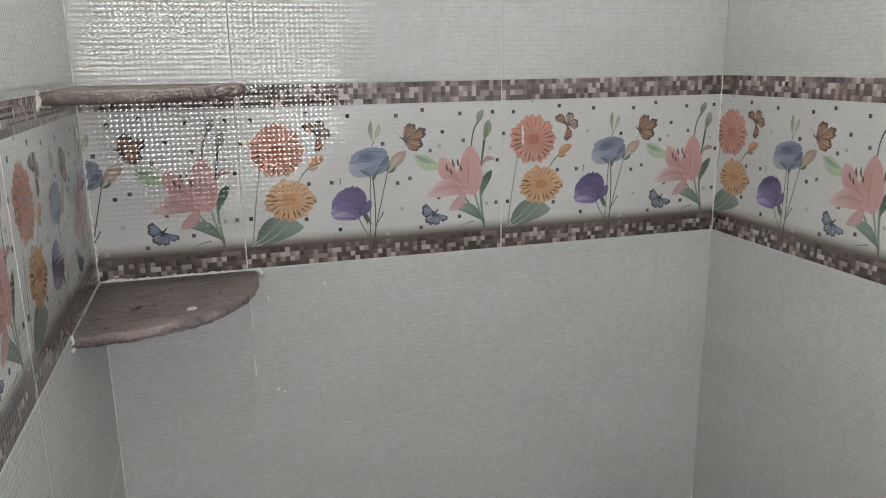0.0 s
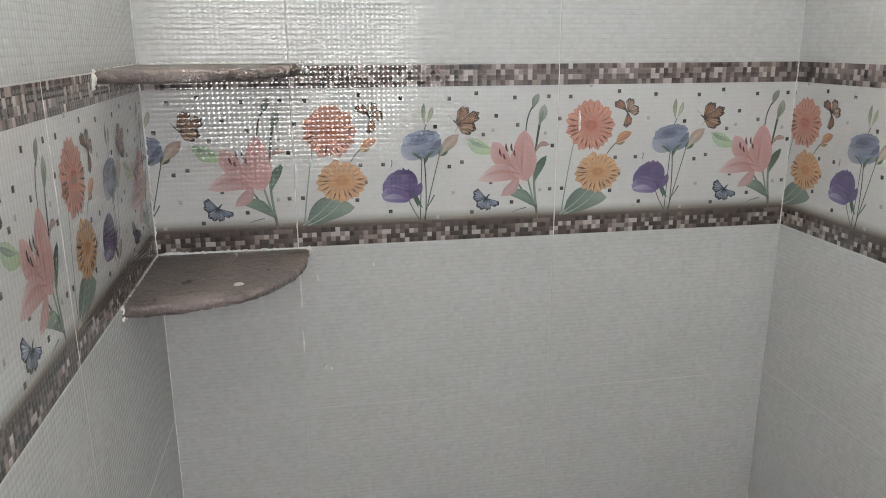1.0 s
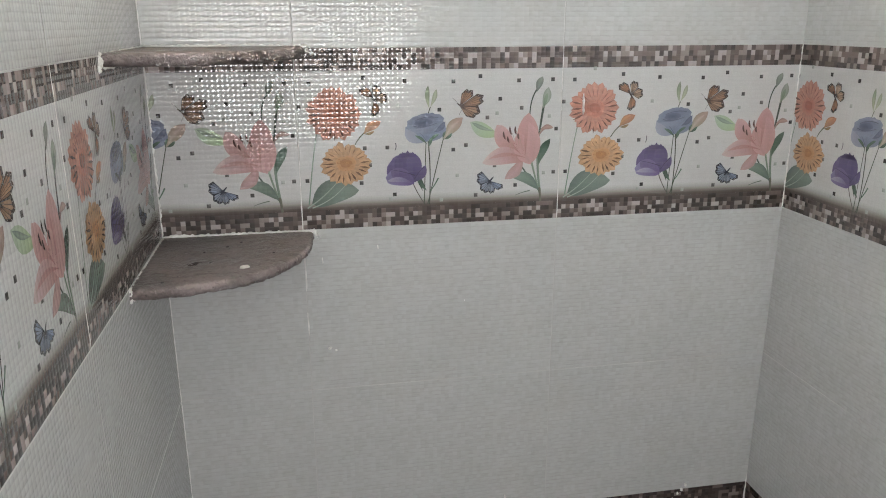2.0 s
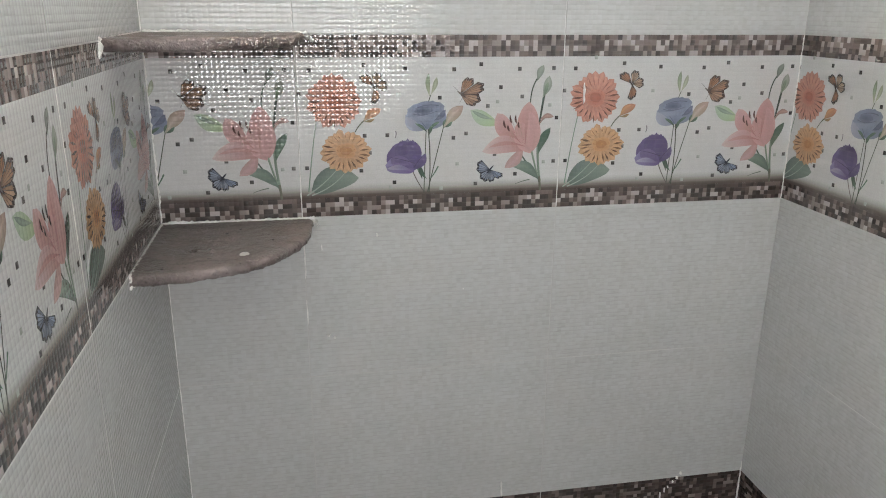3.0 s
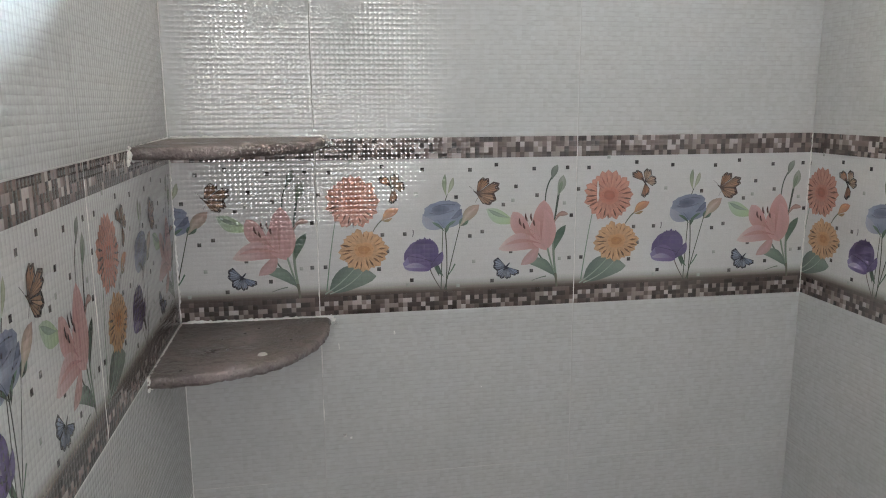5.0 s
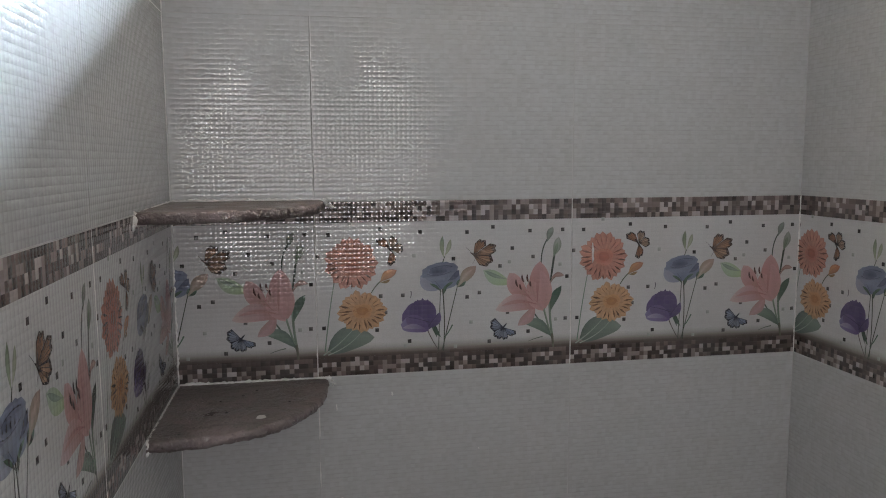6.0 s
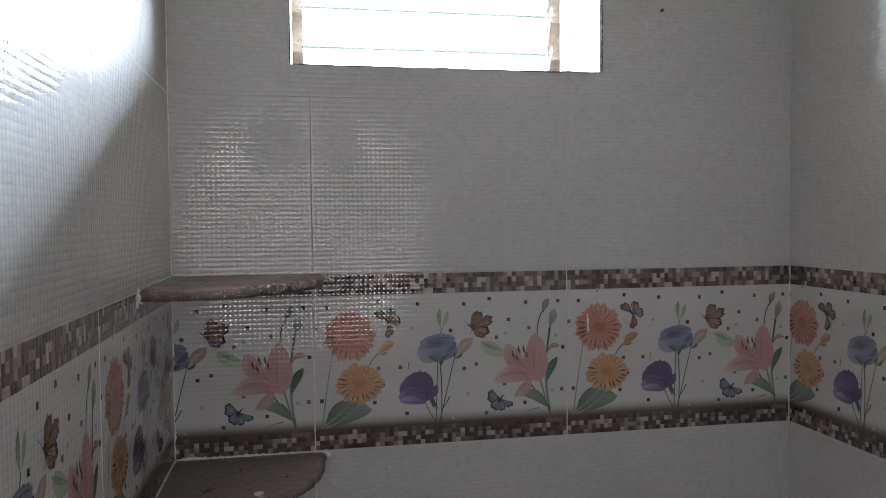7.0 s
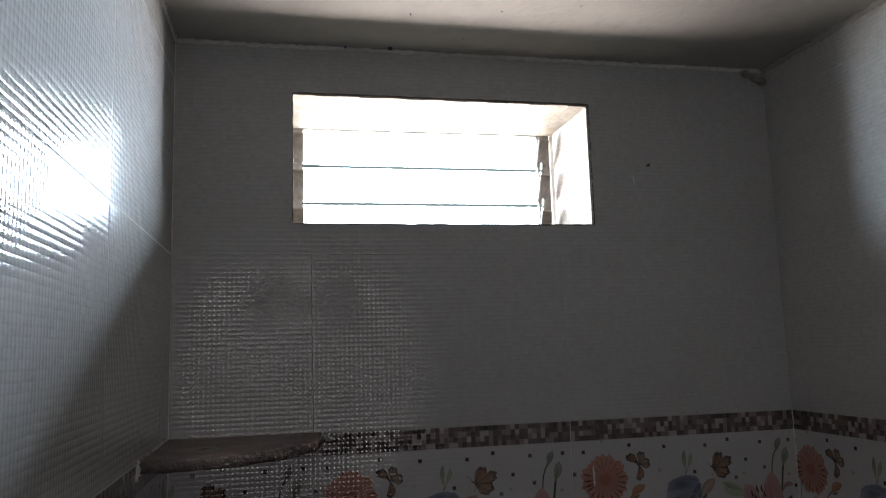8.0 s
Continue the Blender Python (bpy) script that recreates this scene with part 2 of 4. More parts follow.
def holed(bm, outer, hole, y0, y1):
    """A slab from y0 to y1 with a rectangular hole; outer and hole are x0, z0, x1, z1."""
    xs = sorted({outer[0], outer[2], *[x for x in (hole[0], hole[2]) if outer[0] < x < outer[2]]})
    zs = sorted({outer[1], outer[3], *[z for z in (hole[1], hole[3]) if outer[1] < z < outer[3]]})
    front = {(i, j): bm.verts.new((x, y0, z)) for i, x in enumerate(xs) for j, z in enumerate(zs)}
    back = {(i, j): bm.verts.new((x, y1, z)) for i, x in enumerate(xs) for j, z in enumerate(zs)}
    solid = set()
    for i in range(len(xs) - 1):
        for j in range(len(zs) - 1):
            cx, cz = (xs[i] + xs[i + 1]) / 2, (zs[j] + zs[j + 1]) / 2
            if not (hole[0] < cx < hole[2] and hole[1] < cz < hole[3]):
                solid.add((i, j))
    for i, j in solid:
        c = [(i, j), (i + 1, j), (i + 1, j + 1), (i, j + 1)]
        bm.faces.new([front[q] for q in c])
        bm.faces.new([back[q] for q in reversed(c)])
        for (a, b), n in (((0, 1), (i, j - 1)), ((1, 2), (i + 1, j)), ((2, 3), (i, j + 1)), ((3, 0), (i - 1, j))):
            if n not in solid:
                bm.faces.new([front[c[b]], front[c[a]], back[c[a]], back[c[b]]]).material_index = 1
    loose = [w for w in bm.verts if not w.link_faces]
    for w in loose:
        bm.verts.remove(w)
    return bm


def rope(points, radius, seed, sides=7, rough=0.45, squash=1.0):
    """A lumpy bead of cement along a line of points."""
    bm = bmesh.new()
    rnd = random.Random(seed)
    pts = [Vector(p) for p in points]
    rings = []
    for i, p in enumerate(pts):
        d = (pts[min(i + 1, len(pts) - 1)] - pts[max(i - 1, 0)]).normalized()
        a = d.orthogonal().normalized()
        b = d.cross(a)
        ring = []
        for s in range(sides):
            w = 2 * math.pi * s / sides
            r = radius * (1 + rough * (rnd.random() - 0.5) * 2) * (0.35 if i in (0, len(pts) - 1) else 1.0)
            ring.append(bm.verts.new(p + (a * math.cos(w) + b * math.sin(w) * squash) * r))
        rings.append(ring)
    for r0, r1 in zip(rings, rings[1:]):
        for s in range(sides):
            f = bm.faces.new([r0[s], r0[(s + 1) % sides], r1[(s + 1) % sides], r1[s]])
            f.smooth = True
    bm.faces.new(list(reversed(rings[0])))
    bm.faces.new(rings[-1])
    return bm


def line(a, b, n):
    a, b = Vector(a), Vector(b)
    return [a.lerp(b, i / n) for i in range(n + 1)]


# ---- the printed flowers of the decor tile: millimetres from the tile's lower left corner ----
def shade(c, f):
    return tuple(min(1.0, v * f) for v in c)


def blend(a, b, f):
    return tuple(x + (y - x) * f for x, y in zip(a, b))


def ink(c):
    """The colour as fired: full inks deepen, the white ground stays."""
    return c if min(c) > 0.6 else tuple(v ** 1.16 for v in c)


class Art:
    """Flat printed shapes, laid in thin layers on the tile's face."""

    def __init__(self):
        self.bm = bmesh.new()
        self.tint = self.bm.loops.layers.float_color.new("tint")

    def face(self, pts, cols, layer):
        vs = [self.bm.verts.new((x / 1000, -0.00006 * layer - 0.00005, z / 1000)) for x, z in pts]
        f = self.bm.faces.new(vs)
        for lp, c in zip(f.loops, cols):
            lp[self.tint] = (*ink(c), 1)
        if f.calc_area() > 0:
            f.normal_update()
            if f.normal.y > 0:
                f.normal_flip()

    def petal(self, base, tip, width, c0, c1, layer, bend=0.0, edge=0.75, peak=0.6, blunt=0.0, n=7):
        (x0, z0), (x1, z1) = base, tip
        dx, dz = x1 - x0, z1 - z0
        ln = math.hypot(dx, dz)
        nx, nz = -dz / ln, dx / ln
        rows = []
        for i in range(n + 1):
            t = i / n
            off = bend * ln * math.sin(math.pi * t) * 0.5
            cx, cz = x0 + dx * t + nx * off, z0 + dz * t + nz * off
            p = t ** (math.log(0.5) / math.log(peak))
            w = width * 0.5 * max(math.sin(math.pi * p) ** (0.8 - 0.4 * blunt), 0.03)
            c = blend(c0, c1, t)
            rows.append(((cx + nx * w, cz + nz * w), (cx, cz), (cx - nx * w, cz - nz * w), c))
        for a, b in zip(rows, rows[1:]):
            ea, eb = shade(a[3], edge), shade(b[3], edge)
            self.face([a[0], a[1], b[1], b[0]], [ea, a[3], b[3], eb], layer)
            self.face([a[1], a[2], b[2], b[1]], [a[3], ea, eb, b[3]], layer)

    def stroke(self, a, b, c, w0, w1, col, layer, n=8):
        """A ribbon along the curve from a by way of b to c."""
        pts = []
        for i in range(n + 1):
            t = i / n
            pts.append(tuple((1 - t) ** 2 * a[k] + 2 * t * (1 - t) * b[k] + t * t * c[k] for k in (0, 1)))
        rows = []
        for i, p in enumerate(pts):
            q, o = pts[min(i + 1, n)], pts[max(i - 1, 0)]
            dx, dz = q[0] - o[0], q[1] - o[1]
            ln = math.hypot(dx, dz) or 1
            w = (w0 + (w1 - w0) * i / n) / 2
            rows.append(((p[0] - dz / ln * w, p[1] + dx / ln * w), (p[0] + dz / ln * w, p[1] - dx / ln * w)))
        for r, s in zip(rows, rows[1:]):
            self.face([r[0], r[1], s[1], s[0]], [col, shade(col, 0.7), shade(col, 0.7), col], layer)

    def disc(self, c, rx, rz, inner, outer, layer, n=20, ruffle=0.0, seed=1, turn=0.0):
        rnd = random.Random(seed)
        amp = [1 + ruffle * (rnd.random() - 0.5) * 2 for _ in range(n)]
        ct, st = math.cos(turn), math.sin(turn)

        def at(i, f):
            w = 2 * math.pi * i / n
            x, z = rx * f * amp[i % n] * math.cos(w), rz * f * amp[i % n] * math.sin(w)
            return c[0] + x * ct - z * st, c[1] + x * st + z * ct
        for i in range(n):
            m = blend(inner, outer, 0.5)
            self.face([at(i, 0.5), at(i, 1), at(i + 1, 1), at(i + 1, 0.5)], [m, outer, outer, m], layer)
            self.face([c, at(i, 0.5), at(i + 1, 0.5)], [inner, m, m], layer)

    def square(self, x, z, s, col, layer=1):
        h = s / 2
        self.face([(x - h, z - h), (x + h, z - h), (x + h, z + h), (x - h, z + h)], [shade(col, 0.8), col, shade(col, 1.2), col], layer)


WHITE = (0.77, 0.77, 0.765)
GREEN, DEEP, PALE = (0.17, 0.27, 0.20), (0.075, 0.115, 0.09), (0.50, 0.62, 0.40)


def gerbera(art, c, rx, rz, petals, col, heart, seed):
    rnd = random.Random(seed)
    dark = blend(shade(col, 0.26), (0.13, 0.055, 0.03), 0.5)
    at = lambda w, f: (c[0] + rx * f * math.cos(w), c[1] + rz * f * math.sin(w))
    for ring, (f0, f1, wd, tone, lay) in enumerate(((0.25, 1.0, 0.29, 0.97, 2), (0.2, 0.86, 0.26, 1.04, 7), (0.12, 0.60, 0.24, 0.95, 12))):
        n = petals - 3 * ring
        for i in range(n):
            w = 2 * math.pi * (i + 0.45 * ring + 0.3 * rnd.random()) / n
            f = f1 * (0.92 + 0.16 * rnd.random())
            k = tone * (0.94 + 0.12 * rnd.random())
            art.petal(at(w, f0), at(w + 0.05 * (rnd.random() - 0.5), f), wd * rx, shade(col, 0.86 * k), shade(blend(col, WHITE, 0.10), 1.04 * k),
                      lay + i % 4, 0.05 * (rnd.random() - 0.5), 0.80, 0.72, 1.2, 6)
    # tapering shadows between the petals, deeper on the lower side
    n = petals - 1
    for i in range(n):
        w = 2 * math.pi * (i + 0.45 * rnd.random()) / n
        low = math.sin(w) < 0.35
        f0, f1 = 0.34 + 0.16 * rnd.random(), (0.88 if low else 0.76) + 0.13 * rnd.random()
        wide = (2.6 if low else 1.5) + 1.6 * rnd.random()
        f0 += 0.22 * rnd.random()
        tone = blend(dark, col, (0.0 if low else 0.3) + 0.25 * rnd.random())
        fm = f0 + (f1 - f0) * (0.35 + 0.3 * rnd.random())
        art.stroke(at(w, f0), at(w + 0.02, (f0 + fm) / 2), at(w + 0.03, fm), 0.3, wide, tone, 16, 3)
        art.stroke(at(w + 0.03, fm), at(w + 0.04, (f1 + fm) / 2), at(w + 0.03, f1), wide, 0.3, tone, 16, 3)
    art.disc(c, rx * 0.40, rz * 0.36, shade(heart, 0.86), blend(heart, col, 0.75), 17, 22, 0.10, seed)
    art.disc((c[0], c[1] + 0.02 * rz), rx * 0.23, rz * 0.20, heart, shade(heart, 0.84), 18, 18, 0.10, seed + 1)
    for i in range(40):
        w, r = rnd.random() * 6.283, rnd.random() ** 0.5 * 0.36
        p = at(w, r)
        art.square(p[0], p[1], 1.1, shade(heart, 0.7 + 0.5 * rnd.random()), 19)


def draw_salmon_gerbera():
    a = Art()
    a.stroke((31, 165), (22, 120), (13, 44), 1.6, 2.2, (0.30, 0.42, 0.33), 1)
    gerbera(a, (61, 194), 45, 43, 24, (0.69, 0.335, 0.25), (0.48, 0.20, 0.14), 3)
    return a


def draw_yellow_gerbera():
    a = Art()
    gerbera(a, (77, 112), 42, 36, 22, (0.75, 0.465, 0.255), (0.58, 0.31, 0.15), 5)
    return a


def draw_orange_bud():
    a = Art()
    a.stroke((93, 143), (100, 156), (112, 165), 1.6, 2.2, (0.14, 0.15, 0.10), 1)
    a.petal((108, 161), (137, 181), 15, (0.50, 0.32, 0.20), (0.64, 0.33, 0.21), 2, 0.15)
    a.petal((109, 163), (130, 181), 8, (0.62, 0.38, 0.2), (0.78, 0.42, 0.25), 3, 0.3)
    a.petal((108, 161), (126, 165), 5, (0.30, 0.28, 0.16), (0.45, 0.28, 0.15), 3, -0.2)
    return a


def draw_round_leaf():
    a = Art()
    a.petal((18, 46), (97, 66), 42, (0.17, 0.225, 0.195), (0.33, 0.39, 0.345), 0.4, 0.25, 0.85, 0.45, 0.4, 10)
    a.stroke((10, 38), (40, 56), (62, 82), 2.4, 1.2, (0.47, 0.55, 0.48), 1.2)
    a.stroke((18, 38), (55, 50), (76, 77), 2.0, 1.0, (0.50, 0.58, 0.51), 1.2)
    for k in range(5):
        a.stroke((34 + 11 * k, 52 + 3 * k), (40 + 11 * k, 60 + 2 * k), (44 + 11 * k, 70 - k), 0.6, 0.4, (0.30, 0.41, 0.32), 1.1, 4)
    return a


def draw_blue_flower():
    a = Art()
    blue, lite = (0.215, 0.245, 0.35), (0.43, 0.455, 0.545)
    stem = (0.11, 0.135, 0.10)
    a.stroke((213, 148), (211, 100), (209, 36), 1.6, 1.6, stem, 1)
    a.stroke((216, 150), (222, 100), (218, 36), 2.2, 1.8, shade(stem, 0.8), 1)
    a.stroke((243, 150), (229, 95), (220, 56), 1.6, 1.8, stem, 1)
    a.stroke((220, 60), (219, 48), (215, 37), 1.8, 2.0, stem, 1.5)
    a.stroke((234, 82), (226, 66), (218, 58), 2.6, 1.2, GREEN, 1.6)
    a.petal((214, 60), (202, 84), 7, GREEN, DEEP, 1.7, 0.2)
    # a cup of thin petals, pale outside, with a darker rolled heart
    a.petal((214, 146), (178, 170), 26, shade(lite, 0.8), shade(lite, 1.05), 2, 0.18, 1.12, 0.6, 0.8)
    a.petal((215, 146), (245, 176), 22, shade(lite, 0.7), shade(blue, 1.1), 3, -0.15, 1.1, 0.6, 0.8)
    a.petal((214, 145), (212, 182), 42, shade(blue, 1.05), shade(lite, 0.85), 4, 0.0, 1.12, 0.65, 0.8, 9)
    a.disc((212, 176), 33, 16, shade(blue, 0.72), blend(blue, lite, 0.45), 5, 26, 0.07, 14, 0.12)
    a.disc((214, 181), 26, 11, shade(blue, 0.95), blend(blue, lite, 0.25), 6, 22, 0.08, 15, 0.15)
    a.disc((208, 177), 16, 6.5, shade(blue, 0.50), shade(blue, 0.85), 7, 18, 0.1, 16, 0.1)
    a.petal((183, 166), (232, 172), 9, blend(blue, lite, 0.7), blend(blue, lite, 0.35), 8, -0.22, 1.0, 0.5, 0.6)
    a.stroke((194, 180), (212, 189), (234, 185), 0.7, 1.4, shade(blue, 0.62), 9)
    a.stroke((190, 172), (208, 166), (232, 176), 1.2, 0.7, shade(blue, 0.7), 9)
    a.stroke((203, 160), (209, 154), (213, 147), 0.6, 1.2, shade(blue, 0.8), 9)
    a.petal((226, 160), (246, 178), 9, shade(blue, 0.75), shade(blue, 0.95), 10, -0.2)
    a.petal((215, 140), (194, 156), 5, DEEP, GREEN, 11, -0.15)
    a.petal((216, 140), (236, 158), 5, DEEP, GREEN, 11, 0.2)
    a.petal((218, 136), (222, 152), 6, DEEP, GREEN, 12)
    # closed green buds above, pinkish bud beside
    a.stroke((216, 188), (218, 196), (221, 203), 1.8, 1.4, stem, 1)
    a.petal((219, 200), (217, 238), 8, (0.55, 0.62, 0.45), (0.28, 0.34, 0.25), 2, 0.12)
    a.petal((221, 203), (231, 232), 8, (0.58, 0.63, 0.48), (0.48, 0.52, 0.40), 3, -0.1)
    a.petal((243, 148), (276, 184), 20, (0.55, 0.52, 0.41), (0.58, 0.43, 0.38), 2, 0.1, 0.82)
    a.petal((246, 150), (270, 178), 10, (0.66, 0.60, 0.50), (0.70, 0.54, 0.47), 3, 0.2)
    a.petal((243, 148), (258, 158), 5, DEEP, GREEN, 4, -0.2)
    a.petal((242, 148), (247, 162), 4, DEEP, GREEN, 4, 0.2)
    return a


def draw_purple_flower():
    a = Art()
    vio, lite = (0.145, 0.11, 0.23), (0.36, 0.32, 0.50)
    a.stroke((190, 74), (196, 58), (209, 38), 1.8, 1.4, (0.20, 0.17, 0.16), 1)
    a.disc((175, 101), 31, 25, shade(vio, 1.05), shade(vio, 1.25), 2, 30, 0.035, 9, 0.45)
    a.petal((192, 74), (143, 86), 30, shade(vio, 1.25), blend(vio, lite, 0.8), 3, -0.22, 1.1, 0.6, 0.9, 9)
    a.petal((194, 76), (168, 126), 34, shade(vio, 1.15), shade(vio, 0.88), 4, 0.1, 1.1, 0.6, 0.9, 9)
    a.petal((194, 78), (189, 125), 26, shade(vio, 0.85), shade(vio, 1.05), 5, -0.05, 1.15, 0.6, 0.9, 9)
    for i in range(7):
        a.petal((170 + 3.8 * i, 117 + (i % 3)), (168 + 4.4 * i, 129 - abs(i - 3) * 1.3 + (i % 2) * 2), 7, vio, shade(vio, 1.15), 6, 0, 0.95, 0.6, 1, 3)
    a.petal((192, 76), (152, 96), 22, shade(vio, 1.2), blend(vio, lite, 0.25), 7, -0.12, 1.12, 0.6, 0.9, 9)
    a.stroke((152, 99), (172, 96), (193, 88), 0.5, 1.5, shade(vio, 0.6), 8)
    a.petal((191, 76), (212, 105), 13, shade(vio, 0.85), blend(vio, lite, 0.22), 9, -0.22, 1.1)
    a.stroke((191, 80), (198, 92), (210, 103), 0.6, 1.0, shade(vio, 0.6), 10)
    a.petal((190, 74), (146, 80), 9, shade(vio, 1.3), blend(lite, WHITE, 0.35), 9, -0.2, 1.05)
    a.petal((206, 60), (196, 86), 6, DEEP, GREEN, 1.6, -0.1)
    a.stroke((160, 132), (163, 138), (161, 144), 1.5, 1.8, (0.22, 0.21, 0.24), 1)
    return a


def draw_lily():
    a = Art()
    pink, deep, lite = (0.655, 0.425, 0.41), (0.52, 0.275, 0.27), (0.75, 0.61, 0.585)
    st = (0.17, 0.24, 0.19)
    a.stroke((377, 104), (398, 72), (417, 50), 2.6, 3.0, shade(st, 0.75), 1)
    a.stroke((397, 115), (404, 85), (416, 48), 3.6, 3.0, (0.33, 0.42, 0.33), 1)
    a.stroke((411, 128), (409, 90), (417, 50), 4.6, 4.0, (0.30, 0.39, 0.31), 1)
    a.stroke((415, 58), (417, 48), (418, 33), 4.0, 4.2, (0.22, 0.22, 0.17), 2)
    a.petal((414, 54), (357, 82), 19, (0.17, 0.235, 0.195), (0.36, 0.44, 0.38), 3, -0.3, 0.8, 0.5)
    a.petal((412, 98), (432, 144), 15, (0.16, 0.24, 0.18), (0.10, 0.17, 0.13), 3, 0.15, 0.8)
    a.stroke((372, 46), (388, 52), (398, 53), 0.8, 2.0, (0.2, 0.25, 0.2), 2)
    # pale leaf behind
    a.petal((344, 150), (289, 176), 24, (0.52, 0.66, 0.40), (0.56, 0.66, 0.54), 1, 0.12, 0.95)
    a.petal((330, 160), (292, 175), 7, (0.46, 0.55, 0.45), (0.34, 0.42, 0.36), 2, 0.1)
    # buds
    a.stroke((394, 186), (394, 215), (407, 231), 2.2, 2.6, DEEP, 1)
    a.petal((405, 224), (415, 250), 12, (0.20, 0.24, 0.21), (0.38, 0.42, 0.37), 2, 0.1)
    a.stroke((410, 140), (414, 170), (418, 200), 3.0, 4.2, shade(DEEP, 0.9), 1)
    a.petal((416, 196), (426, 232), 15, (0.38, 0.43, 0.36), (0.46, 0.50, 0.44), 2, -0.1)
    a.petal((418, 198), (424, 222), 6, (0.20, 0.28, 0.2), (0.32, 0.4, 0.3), 3)
    a.stroke((403, 134), (412, 158), (424, 163), 3.4, 2.6, (0.46, 0.32, 0.28), 2)
    a.petal((412, 158), (437, 163), 9, (0.50, 0.32, 0.29), (0.58, 0.42, 0.38), 3, 0.3)
    # petals
    a.petal((382, 118), (392, 189), 38, deep, pink, 4, -0.12, 1.12, 0.5, 0.3, 10)
    a.petal((372, 118), (336, 170), 30, deep, blend(pink, lite, 0.3), 5, 0.12, 1.12, 0.58, 0.5, 10)
    a.petal((392, 106), (311, 105), 31, deep, lite, 6, -0.28, 1.08, 0.55, 0.2, 12)
    a.petal((384, 116), (352, 75), 20, pink, blend(pink, lite, 0.4), 5, 0.25, 0.85)
    a.petal((398, 100), (374, 156), 32, pink, blend(pink, deep, 0.3), 7, 0.1, 1.12, 0.5, 0.4, 10)
    a.petal((402, 104), (394, 172), 26, blend(pink, deep, 0.2), pink, 8, -0.1, 1.1, 0.5, 0.4, 10)
    a.petal((388, 112), (322, 112), 7, shade(deep, 0.95), pink, 9, -0.2, 1.0)
    a.petal((388, 115), (391, 178), 6, shade(deep, 0.95), pink, 9, 0.05, 1.0)
    a.petal((380, 118), (345, 158), 6, shade(deep, 0.95), pink, 9, 0.05, 1.0)
    for bx, bz, tx, tz in ((362, 124, 350, 152), (367, 126, 357, 145), (376, 130, 370, 160), (380, 132, 375, 150), (372, 130, 361, 160)):
        a.stroke((bx, bz), ((bx + tx) / 2 + 2, (bz + tz) / 2), (tx, tz), 0.7, 0.7, (0.60, 0.45, 0.38), 10)
        dx, dz = (tx - bx) * 0.18, (tz - bz) * 0.18
        a.petal((tx - dx, tz - dz - 3), (tx + dx, tz + dz + 2), 3.4, (0.12, 0.035, 0.028), (0.085, 0.03, 0.025), 11, 0.2, 1.0, 0.5, 0.8, 5)
    rnd = random.Random(8)
    for _ in range(22):
        a.square(362 + rnd.random() * 24, 112 + rnd.random() * 26, 1.0, (0.46, 0.2, 0.2), 10)
    return a


def butterfly(a, base, wings, body, col, rim):
    """wings: from and to what angle in degrees, and how long at either side, each a scalloped fan."""
    for i, (g0, g1, r0, r1, bulge, pale) in enumerate(wings):
        n = 10

        def at(t, f, base=base, g0=g0, g1=g1, r0=r0, r1=r1, bulge=bulge):
            g = radians(g0 + (g1 - g0) * t)
            r = (r0 + (r1 - r0) * t) * (1 + bulge * math.sin(math.pi * t)) * (1 + 0.05 * math.cos(6 * math.pi * t)) * f
            r *= 0.80 + 0.20 * min(1.0, 5 * t, 5 * (1 - t))
            return base[0] + r * math.cos(g), base[1] + r * math.sin(g)
        lay = 2 + 4 * i
        for k in range(n):
            t0, t1 = k / n, (k + 1) / n
            a.face([base, at(t0, 1), at(t1, 1)], [rim, rim, rim], lay)
        for k in range(5):
            # panels between the veins
            t0, t1 = 0.07 + k * 0.175, 0.07 + (k + 1) * 0.175 - 0.03
            tone = shade(blend(col, (0.56, 0.50, 0.41), pale), 0.75 + 0.12 * ((k * 7 + i * 3) % 4))
            a.face([at((t0 + t1) / 2, 0.14), at(t0, 0.46), at(t0, 0.82), at((t0 + t1) / 2, 0.88), at(t1, 0.82), at(t1, 0.46)], [shade(tone, 0.75), tone, tone, tone, tone, tone], lay + 1)
            a.square(*at((t0 + t1) / 2, 0.92), 0.9, (0.7, 0.66, 0.6), lay + 2)
    a.petal(body[0], body[1], 3.0, rim, shade(rim, 1.5), 19, 0, 1.0, 0.5, 0.8)


BLACK = (0.04, 0.03, 0.027)


def draw_flying_butterfly():
    a = Art()
    butterfly(a, (127, 217), [(112, 160, 22, 30, 0.05, 0.0), (46, 102, 21, 21, 0.1, 0.5), (-30, 44, 19, 19, 0.12, 0.5), (-106, -54, 30, 18, 0.05, 0.0)],
              ((119, 226), (131, 209)), (0.42, 0.23, 0.145), BLACK)
    return a


def draw_resting_butterfly():
    a = Art()
    butterfly(a, (271, 203), [(-2, 34, 36, 43, 0.06, 0.1), (36, 82, 34, 25, 0.06, 0.0), (-58, 0, 24, 38, 0.08, 0.2)],
              ((265, 209), (281, 197)), (0.40, 0.235, 0.15), (0.075, 0.045, 0.035))
    a.stroke((267, 209), (262, 214), (258, 217), 0.6, 0.5, BLACK, 2)
    a.stroke((276, 199), (272, 193), (270, 188), 0.6, 0.5, BLACK, 2)
    return a


def draw_blue_butterfly():
    a = Art()
    butterfly(a, (326, 73), [(132, 200, 28, 23, -0.04, 0.2), (198, 268, 22, 21, 0.06, 0.25), (-62, -18, 19, 28, 0.0, 0.1), (-104, -58, 21, 19, 0.08, 0.25)],
              ((319, 66), (332, 81)), (0.29, 0.36, 0.50), (0.016, 0.022, 0.045))
    return a


